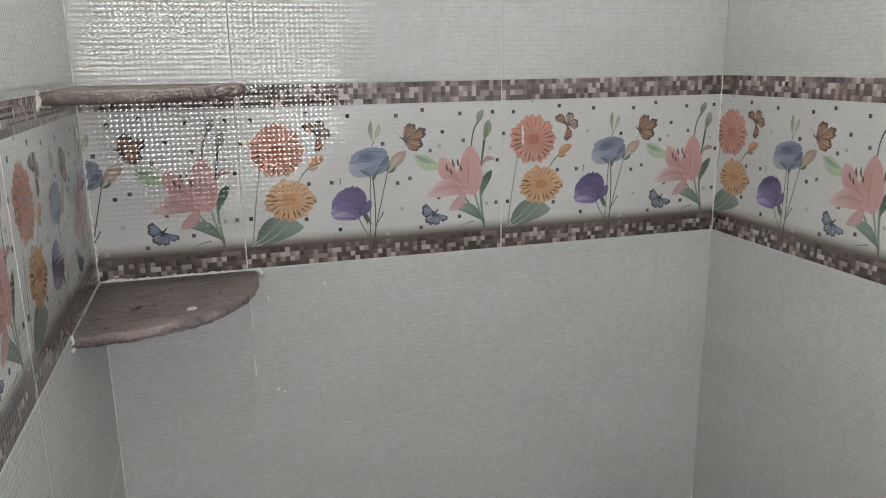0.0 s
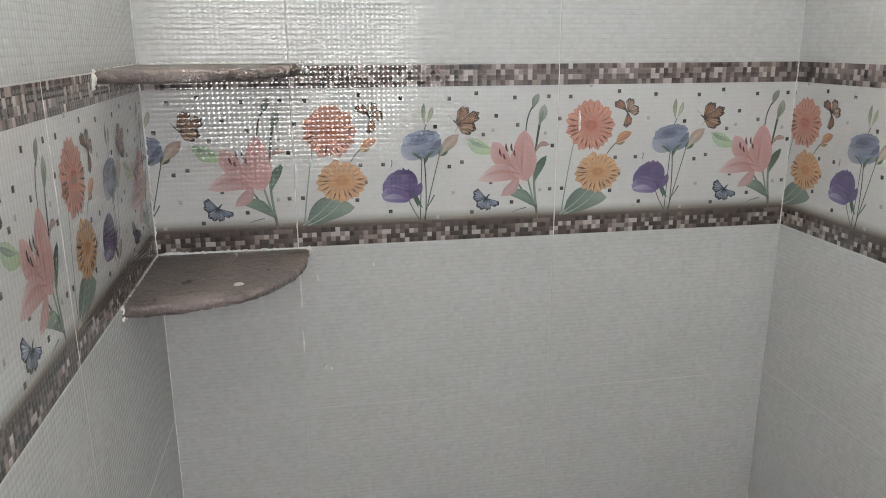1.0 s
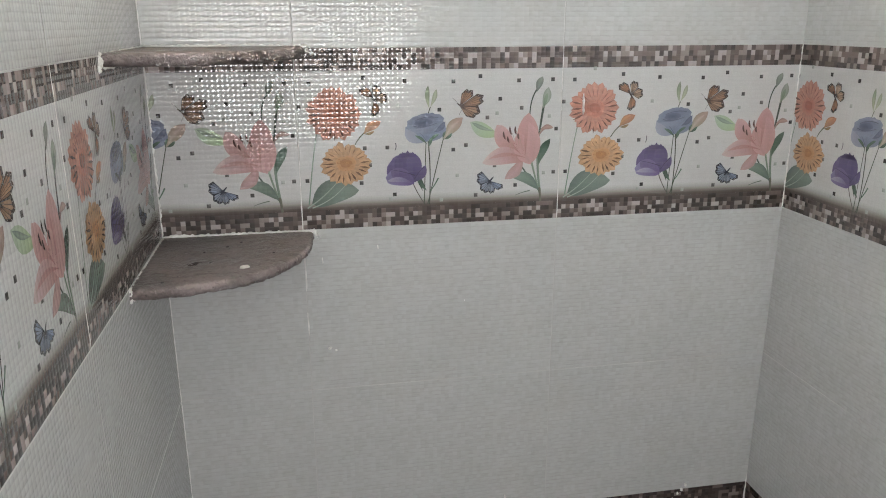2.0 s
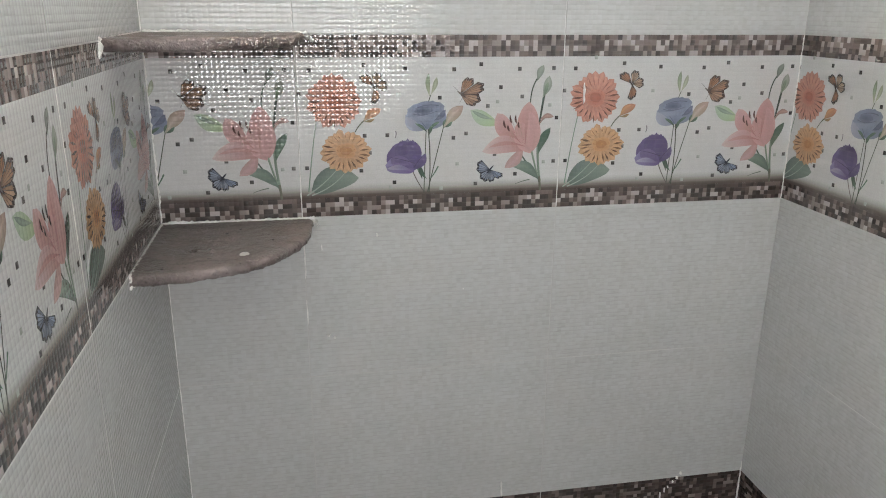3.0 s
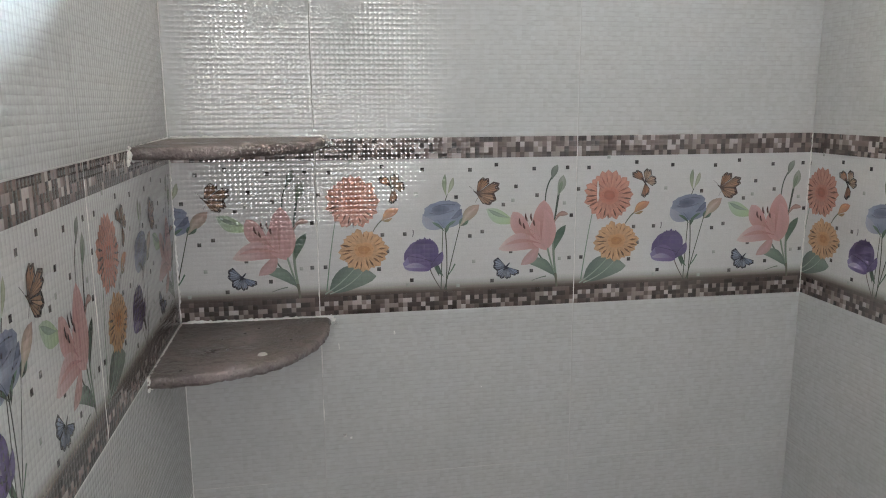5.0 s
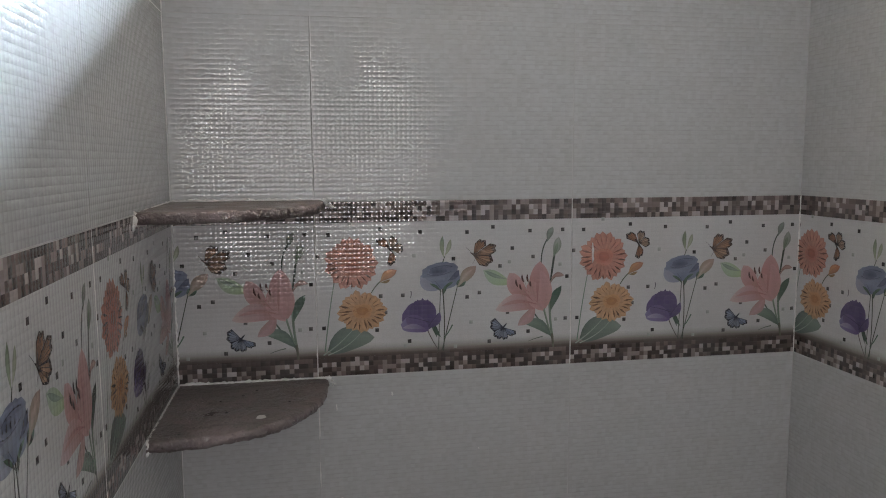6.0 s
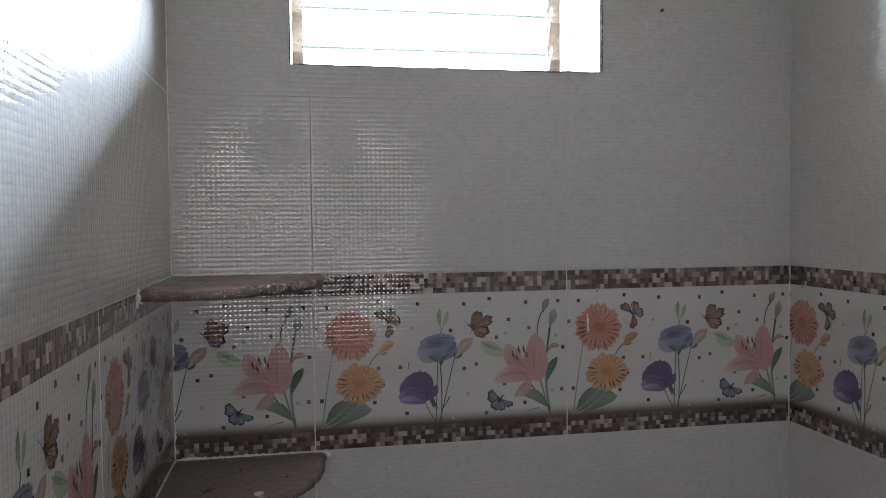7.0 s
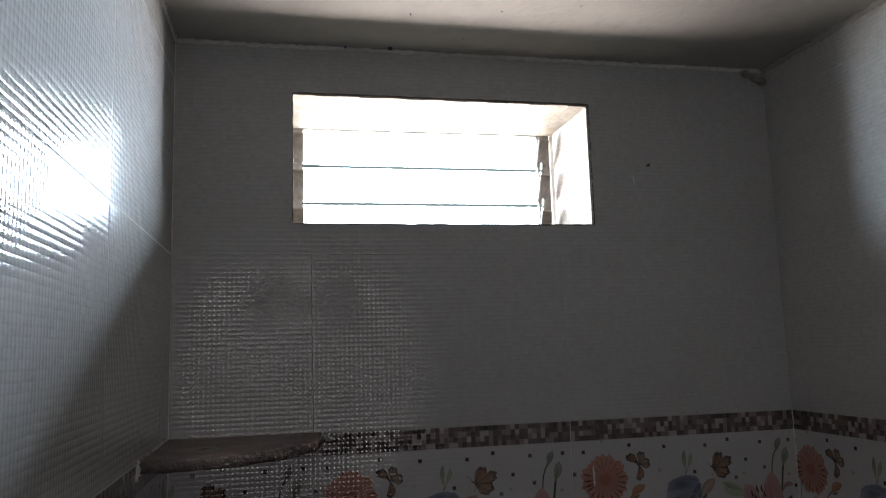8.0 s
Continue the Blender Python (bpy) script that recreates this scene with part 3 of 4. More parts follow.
DOTS = ((22, 244), (110, 252), (178, 246), (260, 244), (306, 252), (373, 244), (433, 245), (4, 207), (341, 214), (379, 198), (236, 198), (319, 183),
        (442, 161), (109, 137), (147, 137), (282, 137), (260, 130), (333, 100), (440, 85), (117, 108), (102, 78), (158, 56), (12, 85), (371, 64), (300, 49))
FAINT = ((167, 205), (267, 85), (239, 43), (429, 183), (422, 84), (151, 48), (58, 262), (336, 190), (70, 226), (196, 120))


def draw_scattered_squares():
    a = Art()
    rnd = random.Random(2)
    for x, z in DOTS:
        k = rnd.choice((0.6, 0.8, 1.0, 1.9, 2.6))
        a.square(x, z, 6.4, shade((0.055, 0.052, 0.05), k), 1)
        a.square(x + 1.2, z + 1.2, 3.0, shade((0.10, 0.095, 0.09), k), 2)
    for x, z in FAINT:
        a.square(x, z, 6.0, (0.50, 0.53, 0.49), 1)
    return a


BROWNS = ((0.050, 0.035, 0.030), (0.075, 0.052, 0.046), (0.11, 0.078, 0.070), (0.155, 0.115, 0.104), (0.22, 0.17, 0.157), (0.34, 0.28, 0.265), (0.54, 0.48, 0.46))


def mosaic(a, z0, rows, step, seed, fade, wide, tall, pale, mid):
    rnd = random.Random(seed)
    cols = 57
    w = 450 / cols
    taken = set()
    for r in range(rows):
        for c in range(cols):
            if (r, c) in taken:
                continue
            big = rnd.random()
            cw = 2 if big < wide and c < cols - 1 and (r, c + 1) not in taken else 1
            rh = 2 if cw == 1 and big > 1 - tall and r < rows - 1 and (r + 1, c) not in taken else 1
            taken.update({(r + i, c + j) for i in range(rh) for j in range(cw)})
            q = rnd.random()
            col = BROWNS[6] if q > 1 - pale * 0.45 else BROWNS[5] if q > 1 - pale else BROWNS[min(4, int(rnd.random() ** mid * 5))]
            if fade and r == rows - 1 and q > 0.5:
                col = BROWNS[2]
            x0, x1 = c * w, (c + cw) * w
            za, zb = z0 + r * step, z0 + (r + rh) * step
            a.face([(x0, za), (x1, za), (x1, zb), (x0, zb)], [shade(col, 0.93), shade(col, 0.97), shade(col, 1.1), shade(col, 1.02)], 0.5)


def draw_lower_mosaic():
    a = Art()
    mosaic(a, 1.0, 4, 8.0, 11, True, 0.04, 0.04, 0.29, 1.5)
    # the printed brown border melts into the white ground above the mosaic
    steps = ((33, (0.11, 0.08, 0.07)), (37, (0.16, 0.125, 0.11)), (42, (0.33, 0.30, 0.27)), (48, (0.58, 0.57, 0.54)), (56, WHITE))
    for (za, ca), (zb, cb) in zip(steps, steps[1:]):
        a.face([(0.9, za), (449.1, za), (449.1, zb), (0.9, zb)], [ca, ca, cb, cb], 0.2)
    return a


def draw_upper_mosaic():
    a = Art()
    mosaic(a, 264.0, 4, 8.8, 23, False, 0.10, 0.12, 0.24, 0.8)
    return a


def draw_full_mosaic():
    a = Art()
    rnd = random.Random(37)
    w, h = 450 / 57, 298 / 38
    for r in range(38):
        c = 0
        while c < 57:
            n = 2 if rnd.random() < 0.2 and c < 56 else 1
            q = rnd.random()
            col = BROWNS[5] if q > 0.93 else BROWNS[4] if q > 0.82 else BROWNS[3] if q > 0.74 else BROWNS[int(rnd.random() * 2.6)]
            x0, x1, za, zb = c * w, (c + n) * w, 1 + r * h, 1 + (r + 1) * h
            a.face([(x0, za), (x1, za), (x1, zb), (x0, zb)], [shade(col, 0.93), shade(col, 0.97), shade(col, 1.1), shade(col, 1.02)], 0.5)
            c += n
    return a


MOSAIC = [("mosaic_print", draw_full_mosaic, "dark brown printed mosaic with lighter squares")]
PRINTS = [("lower_mosaic_border", draw_lower_mosaic, "brown printed mosaic border fading into white"),
          ("upper_mosaic_border", draw_upper_mosaic, "brown printed mosaic border"),
          ("scattered_squares_print", draw_scattered_squares, "small black and grey printed squares"),
          ("round_leaf_print", draw_round_leaf, "grey-green printed leaf with pale veins"),
          ("salmon_gerbera_print", draw_salmon_gerbera, "salmon-coloured printed gerbera on a thin stem"),
          ("yellow_gerbera_print", draw_yellow_gerbera, "orange-yellow printed gerbera"),
          ("orange_bud_print", draw_orange_bud, "orange printed flower bud"),
          ("blue_flower_print", draw_blue_flower, "blue printed flower with stems and buds"),
          ("purple_flower_print", draw_purple_flower, "purple printed flower"),
          ("lily_print", draw_lily, "pink printed lily with green leaves and buds"),
          ("flying_butterfly_print", draw_flying_butterfly, "brown printed butterfly with open wings"),
          ("resting_butterfly_print", draw_resting_butterfly, "orange-brown printed butterfly"),
          ("blue_butterfly_print", draw_blue_butterfly, "blue printed butterfly")]


# ---- tiles ----
def tile_mesh(x0, z0, x1, z1, hole=None, printed=False):
    """A tile cut to x0..x1, z0..z1 of its full size, with a rounded arris, its face at y = 0."""
    bm = bmesh.new()
    g = (GAP_DECOR if printed else GAP) / 2
    x0, z0, x1, z1 = x0 + g, z0 + g, x1 - g, z1 - g
    if hole:
        holed(bm, (x0, z0, x1, z1), hole, 0.0, 0.008)
    else:
        b = 0.0007
        rings = []
        for inset, y in ((b, 0.0), (b * 0.3, b * 0.3), (0.0, b), (0.0, 0.008)):
            rings.append([bm.verts.new((x, y, z)) for x, z in ((x0 + inset, z0 + inset), (x1 - inset, z0 + inset), (x1 - inset, z1 - inset), (x0 + inset, z1 - inset))])
        bm.faces.new(rings[0])
        for r, s in zip(rings, rings[1:]):
            for i in range(4):
                bm.faces.new([r[(i + 1) % 4], r[i], s[i], s[(i + 1) % 4]]).material_index = 1
    if printed:
        lay = bm.loops.layers.float_color.new("tint")
        for f in bm.faces:
            for lp in f.loops:
                lp[lay] = (*WHITE, 1)
    bmesh.ops.recalc_face_normals(bm, faces=bm.faces)
    return mesh_of("tile", bm, PRINT if printed else TILE, TILE_EDGE)


tile_cache, print_cache = {}, {}


def cut_print(name, draw, x0, x1):
    key = (name, round(x0, 4), round(x1, 4))
    if key not in print_cache:
        a = draw()
        for co, no in (((x0 + GAP_DECOR / 2, 0, 0), (-1, 0, 0)), ((x1 - GAP_DECOR / 2, 0, 0), (1, 0, 0))):
            bmesh.ops.bisect_plane(a.bm, geom=a.bm.verts[:] + a.bm.edges[:] + a.bm.faces[:], plane_co=co, plane_no=no, clear_outer=True)
        print_cache[key] = mesh_of(name, a.bm, PRINT) if a.bm.faces else None
    return print_cache[key]


def lay_tile(wall, m, decor, x0=0.0, x1=TW, z0=0.0, z1=TH, hole=None):
    key = (decor, x0, x1, z0, z1, hole)
    if key not in tile_cache:
        tile_cache[key] = tile_mesh(x0, z0, x1, z1, hole, bool(decor))
    if not decor:
        return part("tile", tile_cache[key], None, wall, "", m)
    flowers = decor == "flowers"
    body = part("decor_tile" if flowers else "mosaic_tile", tile_cache[key], None, wall, "white glazed tile printed with flowers and mosaic borders" if flowers else "glazed tile printed with a dark brown mosaic", m)
    for name, draw, label in PRINTS if flowers else MOSAIC:
        me = cut_print(name, draw, x0, x1)
        if me:
            part(name, me, None, body, label)
    return body


# ---- structure ----
bm = bmesh.new()
holed(bm, (XL - 0.12, 0.0, XR + 0.12, CEIL), (WX0, WZ0, WX1, WZ1), 0.0005, WALL_T)
bmesh.ops.recalc_face_normals(bm, faces=bm.faces)
wall_back = thing("wall_back", mesh_of("wall_back", bm, GROUT, REVEAL), None, "white embossed tile wall with a flowered decor course and ventilator", "wall", kind="structure")
wall_left = thing("wall_left", box(bmesh.new(), XL - 0.12, YF - 0.1, 0.0, XL - 0.0005, 0.0005, CEIL), GROUT, "white embossed tile wall with a flowered decor course", "wall", kind="structure")
wall_right = thing("wall_right", box(bmesh.new(), XR + 0.0005, YF - 0.1, 0.0, XR + 0.12, 0.0005, CEIL), GROUT, "white embossed tile wall with a flowered decor course", "wall", kind="structure")
wall_front = thing("wall_front", box(bmesh.new(), XL - 0.0005, YF - 0.1, 0.0, XR + 0.0005, YF, CEIL), PAINT, "plain grey wall", "wall", kind="structure")
floor = thing("floor", box(bmesh.new(), XL - 0.12, YF - 0.1, -0.1, XR + 0.12, WALL_T, 0.0), FLOORING, "grey ceramic floor", "floor", kind="structure")
ceiling = thing("ceiling", box(bmesh.new(), XL - 0.12, YF - 0.1, CEIL, XR + 0.12, WALL_T, CEIL + 0.12), CEILING, "off-white painted plaster ceiling with dark specks", "ceiling", kind="structure")

ROWS = [(0.0, False), (0.3, "mosaic"), (0.6, False), (0.9, False), (1.2, "flowers"), (1.5, False), (1.8, False), (2.1, False)]


# ---- ventilator window ----
def build_window():
    win = tagged(new("window_1"), "louvred ventilator with bright frosted glass slats in a deep reveal", "window", kind="structure")
    win.location = ((WX0 + WX1) / 2, 0.2, WZ0)
    inv = Matrix.Translation(-win.location)

    def put(name, bm, mat, parent=win, label=""):
        bmesh.ops.transform(bm, matrix=inv, verts=bm.verts)
        return part(name, bm, mat, parent, label)

    yf = 0.184
    frame_bm = bmesh.new()
    for x0, x1, z0, z1 in ((WX0 + 0.001, WX0 + 0.023, WZ0 + 0.001, WZ1 - 0.001), (WX1 - 0.032, WX1 - 0.004, WZ0 + 0.001, WZ1 - 0.001),
                           (WX0 + 0.023, WX1 - 0.032, WZ1 - 0.004, WZ1 - 0.001), (WX0 + 0.023, WX1 - 0.032, WZ0 + 0.001, WZ0 + 0.010)):
        box(frame_bm, x0, yf + 0.026, z0, x1, yf + 0.038, z1)
    put("window_frame", frame_bm, METAL, win, "weathered aluminium frame")
    tilt = radians(24)
    for k, zb in enumerate((2.006, 1.930, 1.854)):
        # each slat leans outward at its foot
        h, t = 0.088, 0.005
        c = Vector(((WX0 + WX1) / 2 - 0.0095, yf - 0.006, zb + h * 0.45))
        m = Matrix.Translation(c) @ Matrix.Rotation(tilt, 4, "X")
        bm = box(bmesh.new(), -0.2445, -t / 2, -h / 2, 0.2445, t / 2, h / 2)
        bmesh.ops.transform(bm, matrix=m, verts=bm.verts)
        slat = put("glass_slat", bm, GLASS, win, "clear glass louvre slat")
        slat.visible_shadow = False
        bm = box(bmesh.new(), -0.2445, -t / 2 - 0.0006, -h / 2 - 0.0055, 0.2445, t / 2 + 0.0006, -h / 2 - 0.0002)
        bmesh.ops.transform(bm, matrix=m, verts=bm.verts)
        put("slat_edge", bm, GLASS_EDGE, slat, "ground grey glass edge")
        for s in (-1, 1):
            bm = bmesh.new()
            xo, xi = s * 0.264, s * 0.242
            box(bm, min(xo, xi), -0.0075, -0.039, max(xo, xi), -0.0035, 0.020)
            box(bm, min(xo, xi), 0.0035, -0.039, max(xo, xi), 0.0065, 0.020)
            box(bm, min(s * 0.246, xo), -0.0035, -0.039, max(s * 0.246, xo), 0.0035, 0.020)
            box(bm, min(xo, xi), -0.0095, 0.013, max(xo, xi), -0.0075, 0.020)
            bmesh.ops.bevel(bm, geom=bm.edges[:], offset=0.0007, segments=1, affect="EDGES")
            bmesh.ops.transform(bm, matrix=m, verts=bm.verts)
            put("slat_clip", bm, METAL, win, "stained aluminium slat clip")
    # the sunlit brightness across from the ventilator
    bm = bmesh.new()
    bm.faces.new([bm.verts.new(p) for p in ((-1.8, 1.2, 1.1), (2.4, 1.2, 1.1), (2.4, 1.2, 2.41), (-1.8, 1.2, 2.41))])
    thing("backdrop", bm, OUTSIDE, "white sunlit brightness outside the ventilator", "sky", kind="structure")
    # plaster lining of the reveal
    lining = bmesh.new()
    n = 14
    for i in range(n):
        x0, x1 = WX0 + (WX1 - WX0) * i / n, WX0 + (WX1 - WX0) * (i + 1) / n
        box(lining, x0, 0.002, WZ1 - 0.003 - 0.001 * (i % 2), x1, 0.2, WZ1 + 0.002)
    put("reveal_soffit", lining, REVEAL, win, "cream plaster soffit with brown stains")
    crack = rope(line((WX0 + 0.100, 0.004, WZ1 - 0.0042), (WX0 + 0.093, 0.19, WZ1 - 0.0042), 40), 0.0009, 131, 5, 0.8)
    put("soffit_crack", crack, DARK, win, "thin dark crack across the plaster")
    put("reveal_jamb", box(bmesh.new(), WX1 - 0.004, 0.002, WZ0 + 0.001, WX1 + 0.002, 0.186, WZ1 - 0.005), JAMB, win, "rough white plaster jamb with brown pits")
    edge = [(WX0, -0.0002, WZ0), (WX1, -0.0002, WZ0), (WX1, -0.0002, WZ1), (WX0, -0.0002, WZ1)]
    for i in range(4):
        put("edge_gap", rope(line(edge[i], edge[(i + 1) % 4], 50), 0.0011, 120 + i, 5, 0.7), DARK, win, "ragged dark gap beside the cut tiles")
    return win


build_window()


# ---- corner shelves ----
def corner_shelf(z_top, seed, label):
    """A stone slab with two straight sides against the walls and a full, rounded front edge."""
    a, b, n, t = 0.245, 0.259, 2.45, 0.017
    base = new("corner_shelf")
    base.location = (XL, 0.0, z_top - t)
    tagged(base, label, "shelf", "corner shelves")
    bm = bmesh.new()
    steps = 130
    prof = ((0.010, 0.0), (0.004, 0.0010), (0.0010, 0.004), (0.0, 0.008), (0.0006, 0.0125), (0.0028, 0.0153), (0.007, 0.0167), (0.014, 0.017))
    rings = []
    for inset, z in prof:
        ring = []
        for i in range(steps + 1):
            w = math.pi / 2 * i / steps
            x = (a - inset) * math.cos(w) ** (2 / n)
            y = (b - inset) * math.sin(w) ** (2 / n)
            wob = noise.noise((x * 60, y * 60, seed + z * 90)) * 0.0024 + noise.noise((x * 230, y * 230, seed + z * 400)) * 0.0022
            k = 1 + (wob / 0.25) * (1.6 if z < 0.012 else 0.8)
            zz = z + (noise.noise((x * 45, y * 45, seed)) * 0.0016 if z < 0.006 else 0.0)
            ring.append(bm.verts.new((max(x * k, 0.0005), -max(y * k, 0.0005), zz)))
        ring.append(bm.verts.new((0.0005, -0.0005, z)))
        rings.append(ring)
    for r, s in zip(rings, rings[1:]):
        for i in range(len(r)):
            j = (i + 1) % len(r)
            f = bm.faces.new([r[i], s[i], s[j], r[j]])
            f.smooth = i < steps
    bm.faces.new(rings[-1])
    bm.faces.new(list(reversed(rings[0])))
    bmesh.ops.recalc_face_normals(bm, faces=bm.faces)
    part("slab", bm, STONE, base)
    rnd = random.Random(seed)
    jit = lambda pts, s: [p + Vector((rnd.uniform(-s, s), rnd.uniform(-s, s), rnd.uniform(-s, s))) for p in pts]
    part("cement_bead", rope(jit(line((0.002, -0.001, t + 0.0005), (a + 0.006, -0.001, t - 0.001), 60), 0.0008), 0.0030, seed), CEMENT, base, "white cement bead along the wall")
    part("cement_bead", rope(jit(line((0.001, -0.002, t + 0.0005), (0.001, -b - 0.002, t - 0.002), 60), 0.0006), 0.0016, seed + 1), CEMENT, base, "white cement bead along the wall")
    part("cement_lump", rope(jit(line((a - 0.002, 0.001, t + 0.002), (a + 0.010, 0.001, 0.001), 8), 0.002), 0.0042, seed + 2, 8), CEMENT, base, "rough lump of white cement")
    part("cement_lump", rope(jit(line((0.001, -b + 0.004, t + 0.001), (0.001, -b - 0.002, -0.001), 8), 0.0012), 0.0022, seed + 3, 8), CEMENT, base, "rough lump of white cement")
    part("cement_bead", rope(jit(line((0.002, -0.03, -0.001), (0.002, -b + 0.01, -0.001), 26), 0.0012), 0.0022, seed + 4), CEMENT, base, "ragged cement under the slab")
    return base


corner_shelf(1.199, 3, "brown-grey stone corner shelf with rough front edge, wet")
upper = corner_shelf(1.503, 19, "brown-grey stone corner shelf above the decor tiles")
part("cement_patch", rope(line((0.247, 0.002, 0.016), (0.262, 0.002, 0.004), 7), 0.006, 91, 9, 0.35, 0.35), CEMENT, upper, "rough white cement smear")
part("cement_patch", rope(line((-0.0005, -0.256, 0.019), (-0.0005, -0.268, -0.006), 14), 0.0042, 92, 11, 0.7, 0.5), CEMENT, upper, "rough white cement smear")


def droplet(x, y, r, seed):
    bm = bmesh.new()
    bmesh.ops.create_icosphere(bm, subdivisions=2, radius=r)
    for v in bm.verts:
        v.co.z = max(v.co.z, -0.1 * r) * 0.55
        v.co += v.co.normalized() * noise.noise(v.co * 300 + Vector((seed, 0, 0))) * r * 0.15
    for f in bm.faces:
        f.smooth = True
    return thing("water_drop", bm, WATER, "small clear water drop on the stone shelf", "water drop", pose(x, y, 1.1992), group="drops on the shelf")


for i, (x, y, r) in enumerate(((-0.118, -0.075, 0.0028), (-0.098, -0.052, 0.0024), (-0.136, -0.155, 0.003), (-0.045, -0.12, 0.002), (-0.19, -0.235, 0.0024), (-0.15, -0.1, 0.0018))):
    droplet(x, y, r, i)

bm = bmesh.new()
bmesh.ops.create_cone(bm, cap_ends=True, segments=22, radius1=0.0072, radius2=0.006, depth=0.002)
for v in bm.verts:
    v.co.y *= 0.8
    v.co += Vector((noise.noise(v.co * 140), noise.noise(v.co * 140 + Vector((5, 0, 0))), 0)) * 0.001
thing("pale_chip", bm, CHIP, "thin pale round chip lying on the stone shelf", "chip", pose(-0.084, -0.186, 1.2002, 0, 0, 20))

# ---- nail, drips, scratch and modelled glint on the window wall ----
nail = tagged(new("nail"), "small dark iron nail driven into the tiles", "nail")
nail.location = (0.631, 0.0, 1.968)
bm = bmesh.new()
bmesh.ops.create_cone(bm, cap_ends=True, segments=10, radius1=0.0016, radius2=0.0013, depth=0.009, matrix=pose(0, -0.003, 0, 90))
part("shank", bm, DARK, nail)
bm = bmesh.new()
bmesh.ops.create_cone(bm, cap_ends=True, segments=14, radius1=0.003, radius2=0.0025, depth=0.0016, matrix=pose(0, -0.008, 0, 90))
part("head", bm, DARK, nail)


def drip(x, z, w, h, seed):
    pts = line((x, -0.0004, z + h / 2), (x + w * 0.2, -0.0004, z - h / 2), 6)
    return thing("drip_or_glint", rope(pts, w / 2, seed, 6, 0.4), CEMENT, "dried cement drip, scratch or modelled light glint, white on the tile", "drip", group="cement drips")


# first row: a light reflection on the gerbera, modelled; second: a scratch
for i, (x, z, w, h) in enumerate(((0.489, 1.402, 0.0045, 0.036), (0.602, 1.940, 0.003, 0.022), (0.126, 1.164, 0.003, 0.007), (0.035, 0.98, 0.007, 0.004), (0.046, 0.975, 0.004, 0.004), (0.001, 1.125, 0.0016, 0.06), (0.001, 1.02, 0.0012, 0.035),
                                  (0.03, 1.145, 0.002, 0.012), (0.281, 1.054, 0.0015, 0.003), (0.366, 0.617, 0.004, 0.036), (0.757, 0.608, 0.005, 0.008), (0.749, 0.598, 0.005, 0.007), (0.741, 0.589, 0.004, 0.007), (0.731, 0.577, 0.0035, 0.006), (0.724, 0.570, 0.003, 0.012), (0.715, 0.558, 0.0035, 0.016))):
    drip(x, z, w, h, i + 40)


# ---- rough cement where walls and ceiling meet ----
def seam(name, a, b, r, seed, n, wander, parent):
    rnd = random.Random(seed)
    pts = [p + Vector((rnd.uniform(-wander, wander), rnd.uniform(-wander, wander), rnd.uniform(-wander, wander))) for p in line(a, b, n)]
    return part(name, rope(pts, r, seed, 7, 0.5), CEMENT if r < 0.006 else CEILING, parent, "rough white cement seam")


seam("corner_grout", (XL, 0.0, 1.2), (XL, 0.0, 1.49), 0.0020, 5, 70, 0.0008, wall_back)
seam("corner_grout", (XL, 0.0, 0.3), (XL, 0.0, 1.18), 0.0013, 6, 90, 0.0004, wall_back)
seam("corner_grout", (XL, 0.0, 1.5), (XL, 0.0, 2.17), 0.0014, 7, 80, 0.0005, wall_back)
seam("corner_grout", (XR, 0.0, 0.3), (XR, 0.0, 0.62), 0.0022, 8, 40, 0.0006, wall_back)
seam("corner_grout", (XR, 0.0, 1.2), (XR, 0.0, 1.5), 0.0018, 9, 60, 0.0006, wall_back)
for x in (0.0, TW):
    seam("joint_grout", (x, 0.0005, 1.2), (x, 0.0005, 1.5), 0.0010 - x * 0.0008, int(x * 100) + 60, 60, 0.0002, wall_back)
for z0, z1 in ((1.01, 1.05), (1.09, 1.16)):
    seam("joint_grout", (0.0, 0.0002, z0), (0.0, 0.0002, z1), 0.00045, int(z0 * 100), 40, 0.0003, wall_back)
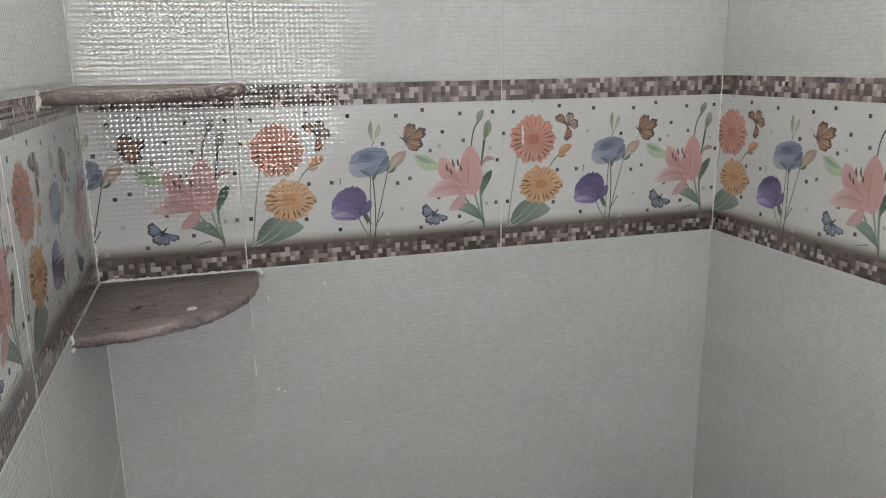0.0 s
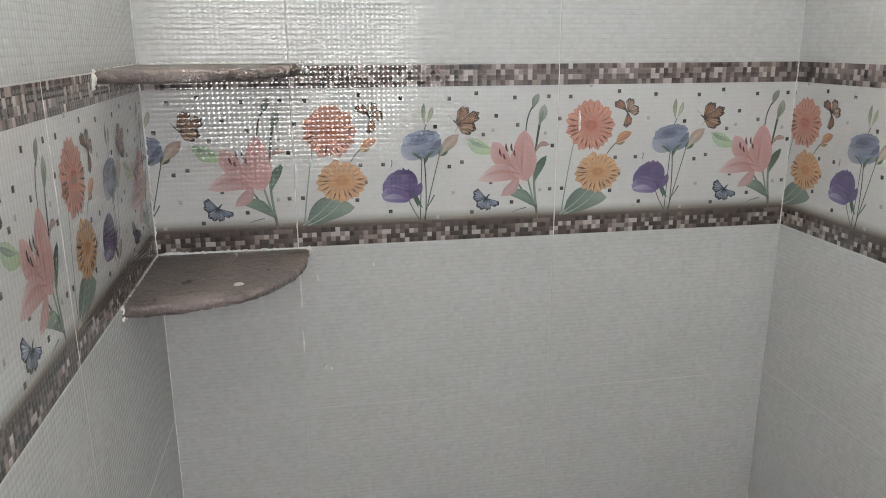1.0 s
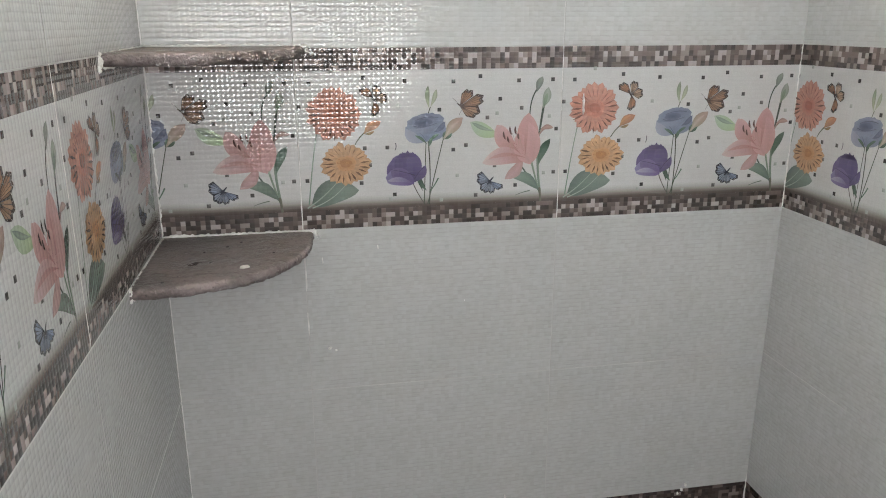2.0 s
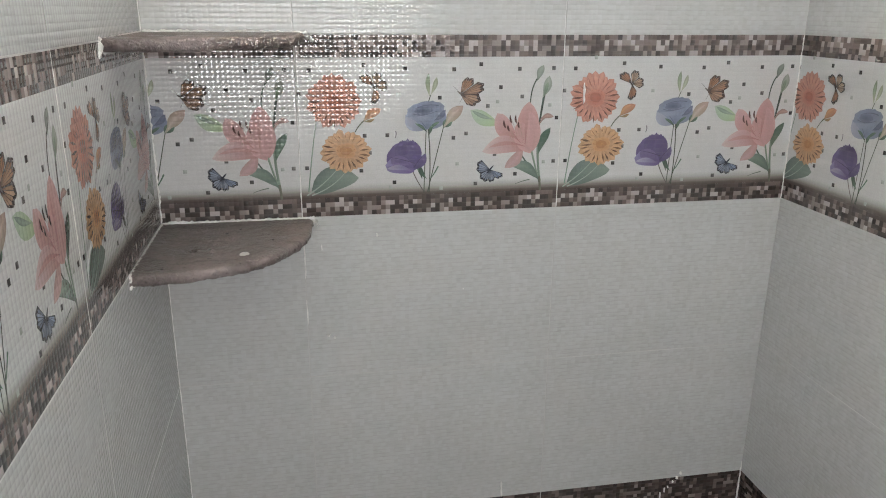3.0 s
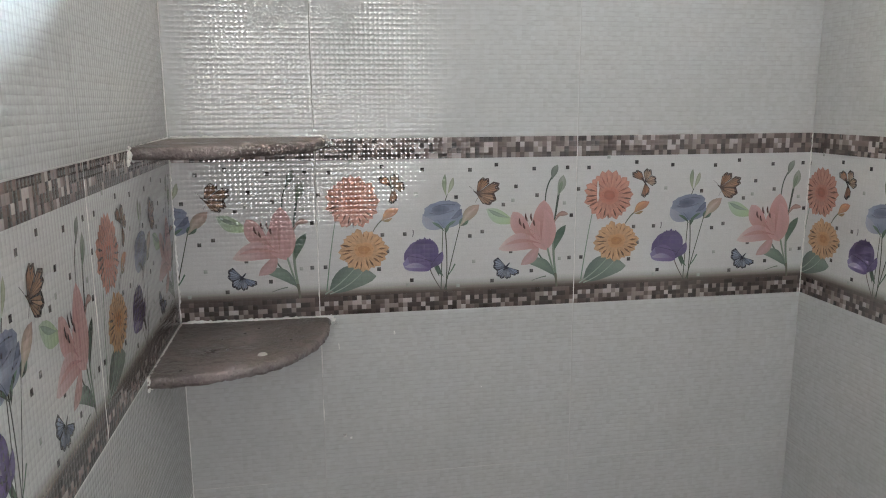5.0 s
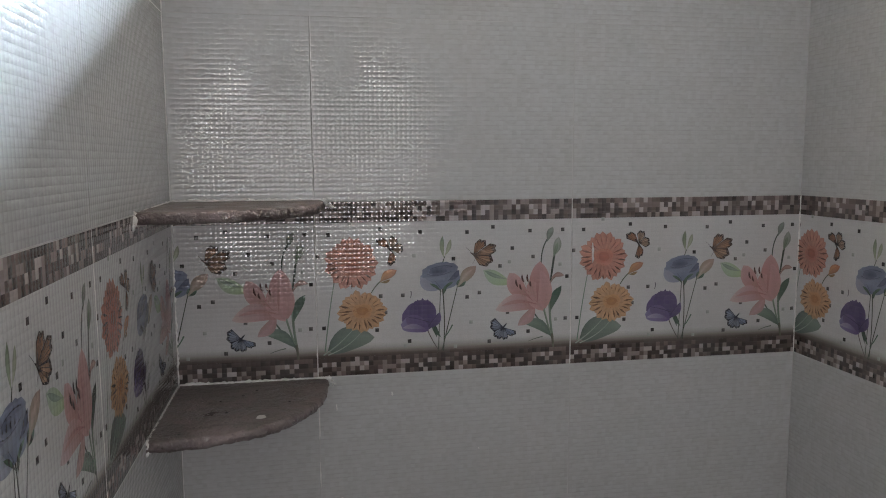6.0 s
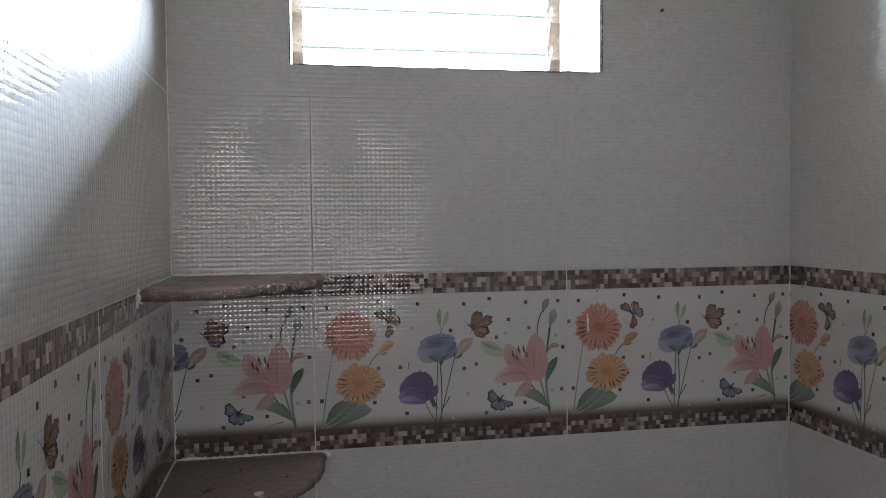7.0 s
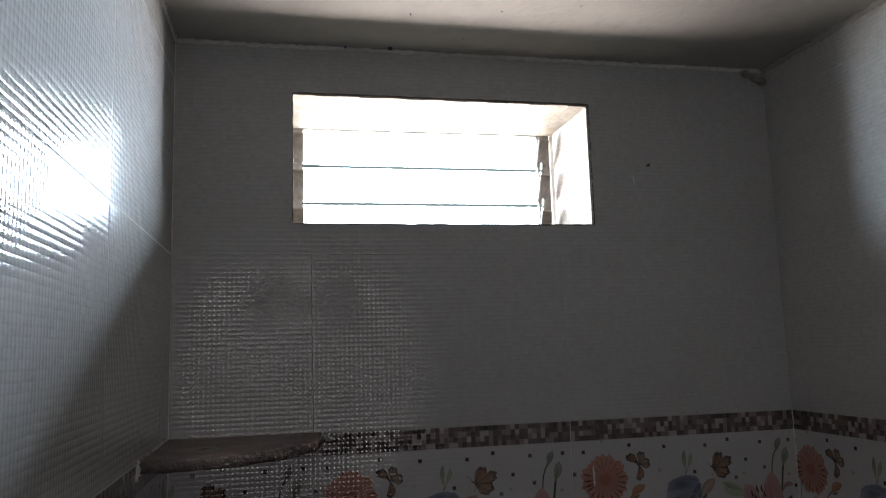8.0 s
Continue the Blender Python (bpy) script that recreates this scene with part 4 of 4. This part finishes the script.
for k in range(3):
    seam("joint_grout", (XL - 0.0005, -TW * (k + 1), 1.2), (XL - 0.0005, -TW * (k + 1), 1.5), 0.0008, 70 + k, 60, 0.0002, wall_left)
    seam("joint_grout", (XR + 0.0005, 0.022 - TW * (k + 1), 1.2), (XR + 0.0005, 0.022 - TW * (k + 1), 1.5), 0.0008, 80 + k, 60, 0.0002, wall_right)
seam("ceiling_seam", (XL, 0.0, CEIL - 0.003), (XR, 0.0, CEIL - 0.003), 0.0045, 10, 160, 0.0012, ceiling)
seam("ceiling_seam", (XR, 0.0, CEIL - 0.003), (XR, -1.2, CEIL - 0.003), 0.006, 11, 150, 0.0015, ceiling)
seam("ceiling_seam", (XL, 0.0, CEIL - 0.003), (XL, -1.2, CEIL - 0.003), 0.0045, 12, 150, 0.001, ceiling)
seam("ceiling_seam", (XR - 0.05, 0.0, CEIL - 0.006), (XR + 0.0, -0.004, CEIL - 0.030), 0.007, 13, 30, 0.0015, ceiling)
for i, (x, y, r) in enumerate(((0.14, -0.012, 0.005), (0.061, -0.006, 0.0025), (0.154, -0.152, 0.0015), (0.261, -0.07, 0.0012), (0.299, -0.183, 0.0013), (0.42, -0.22, 0.0012))):
    bm = bmesh.new()
    bmesh.ops.create_icosphere(bm, subdivisions=1, radius=r)
    thing("insect_speck", bm, DARK, "tiny dark speck on the painted ceiling", "speck", pose(x, y, CEIL - 0.001), group="ceiling specks")

# ---- the wall tiles ----
HOLE = (WX0, WZ0, WX1, WZ1)
for z, decor in ROWS:
    top = min(TH, CEIL - z)
    for xs, x0, x1 in ((-TW, TW + XL, TW), (0.0, 0.0, TW), (TW, 0.0, XR - TW)):
        touches = z + top > WZ0 and z < WZ1 and xs + x1 > WX0 and xs + x0 < WX1
        hole = tuple(round(q, 4) for q in (WX0 - xs, WZ0 - z, WX1 - xs, WZ1 - z)) if touches else None
        lay_tile(wall_back, pose(xs, 0, z), decor, x0, x1, 0.0, top, hole)
    for k in range(5):
        lay_tile(wall_left, pose(XL, -TW * (k + 1), z, 0, 0, 90), decor, max(0.0, TW * (k + 1) + YF) if k == 4 else 0.0, TW, 0.0, top)
        cut = 0.022
        y0 = cut - TW * k
        lay_tile(wall_right, pose(XR, y0, z, 0, 0, -90), decor, cut if k == 0 else 0.0, TW if k < 4 else min(TW, -YF - (TW * k - cut)), 0.0, top)
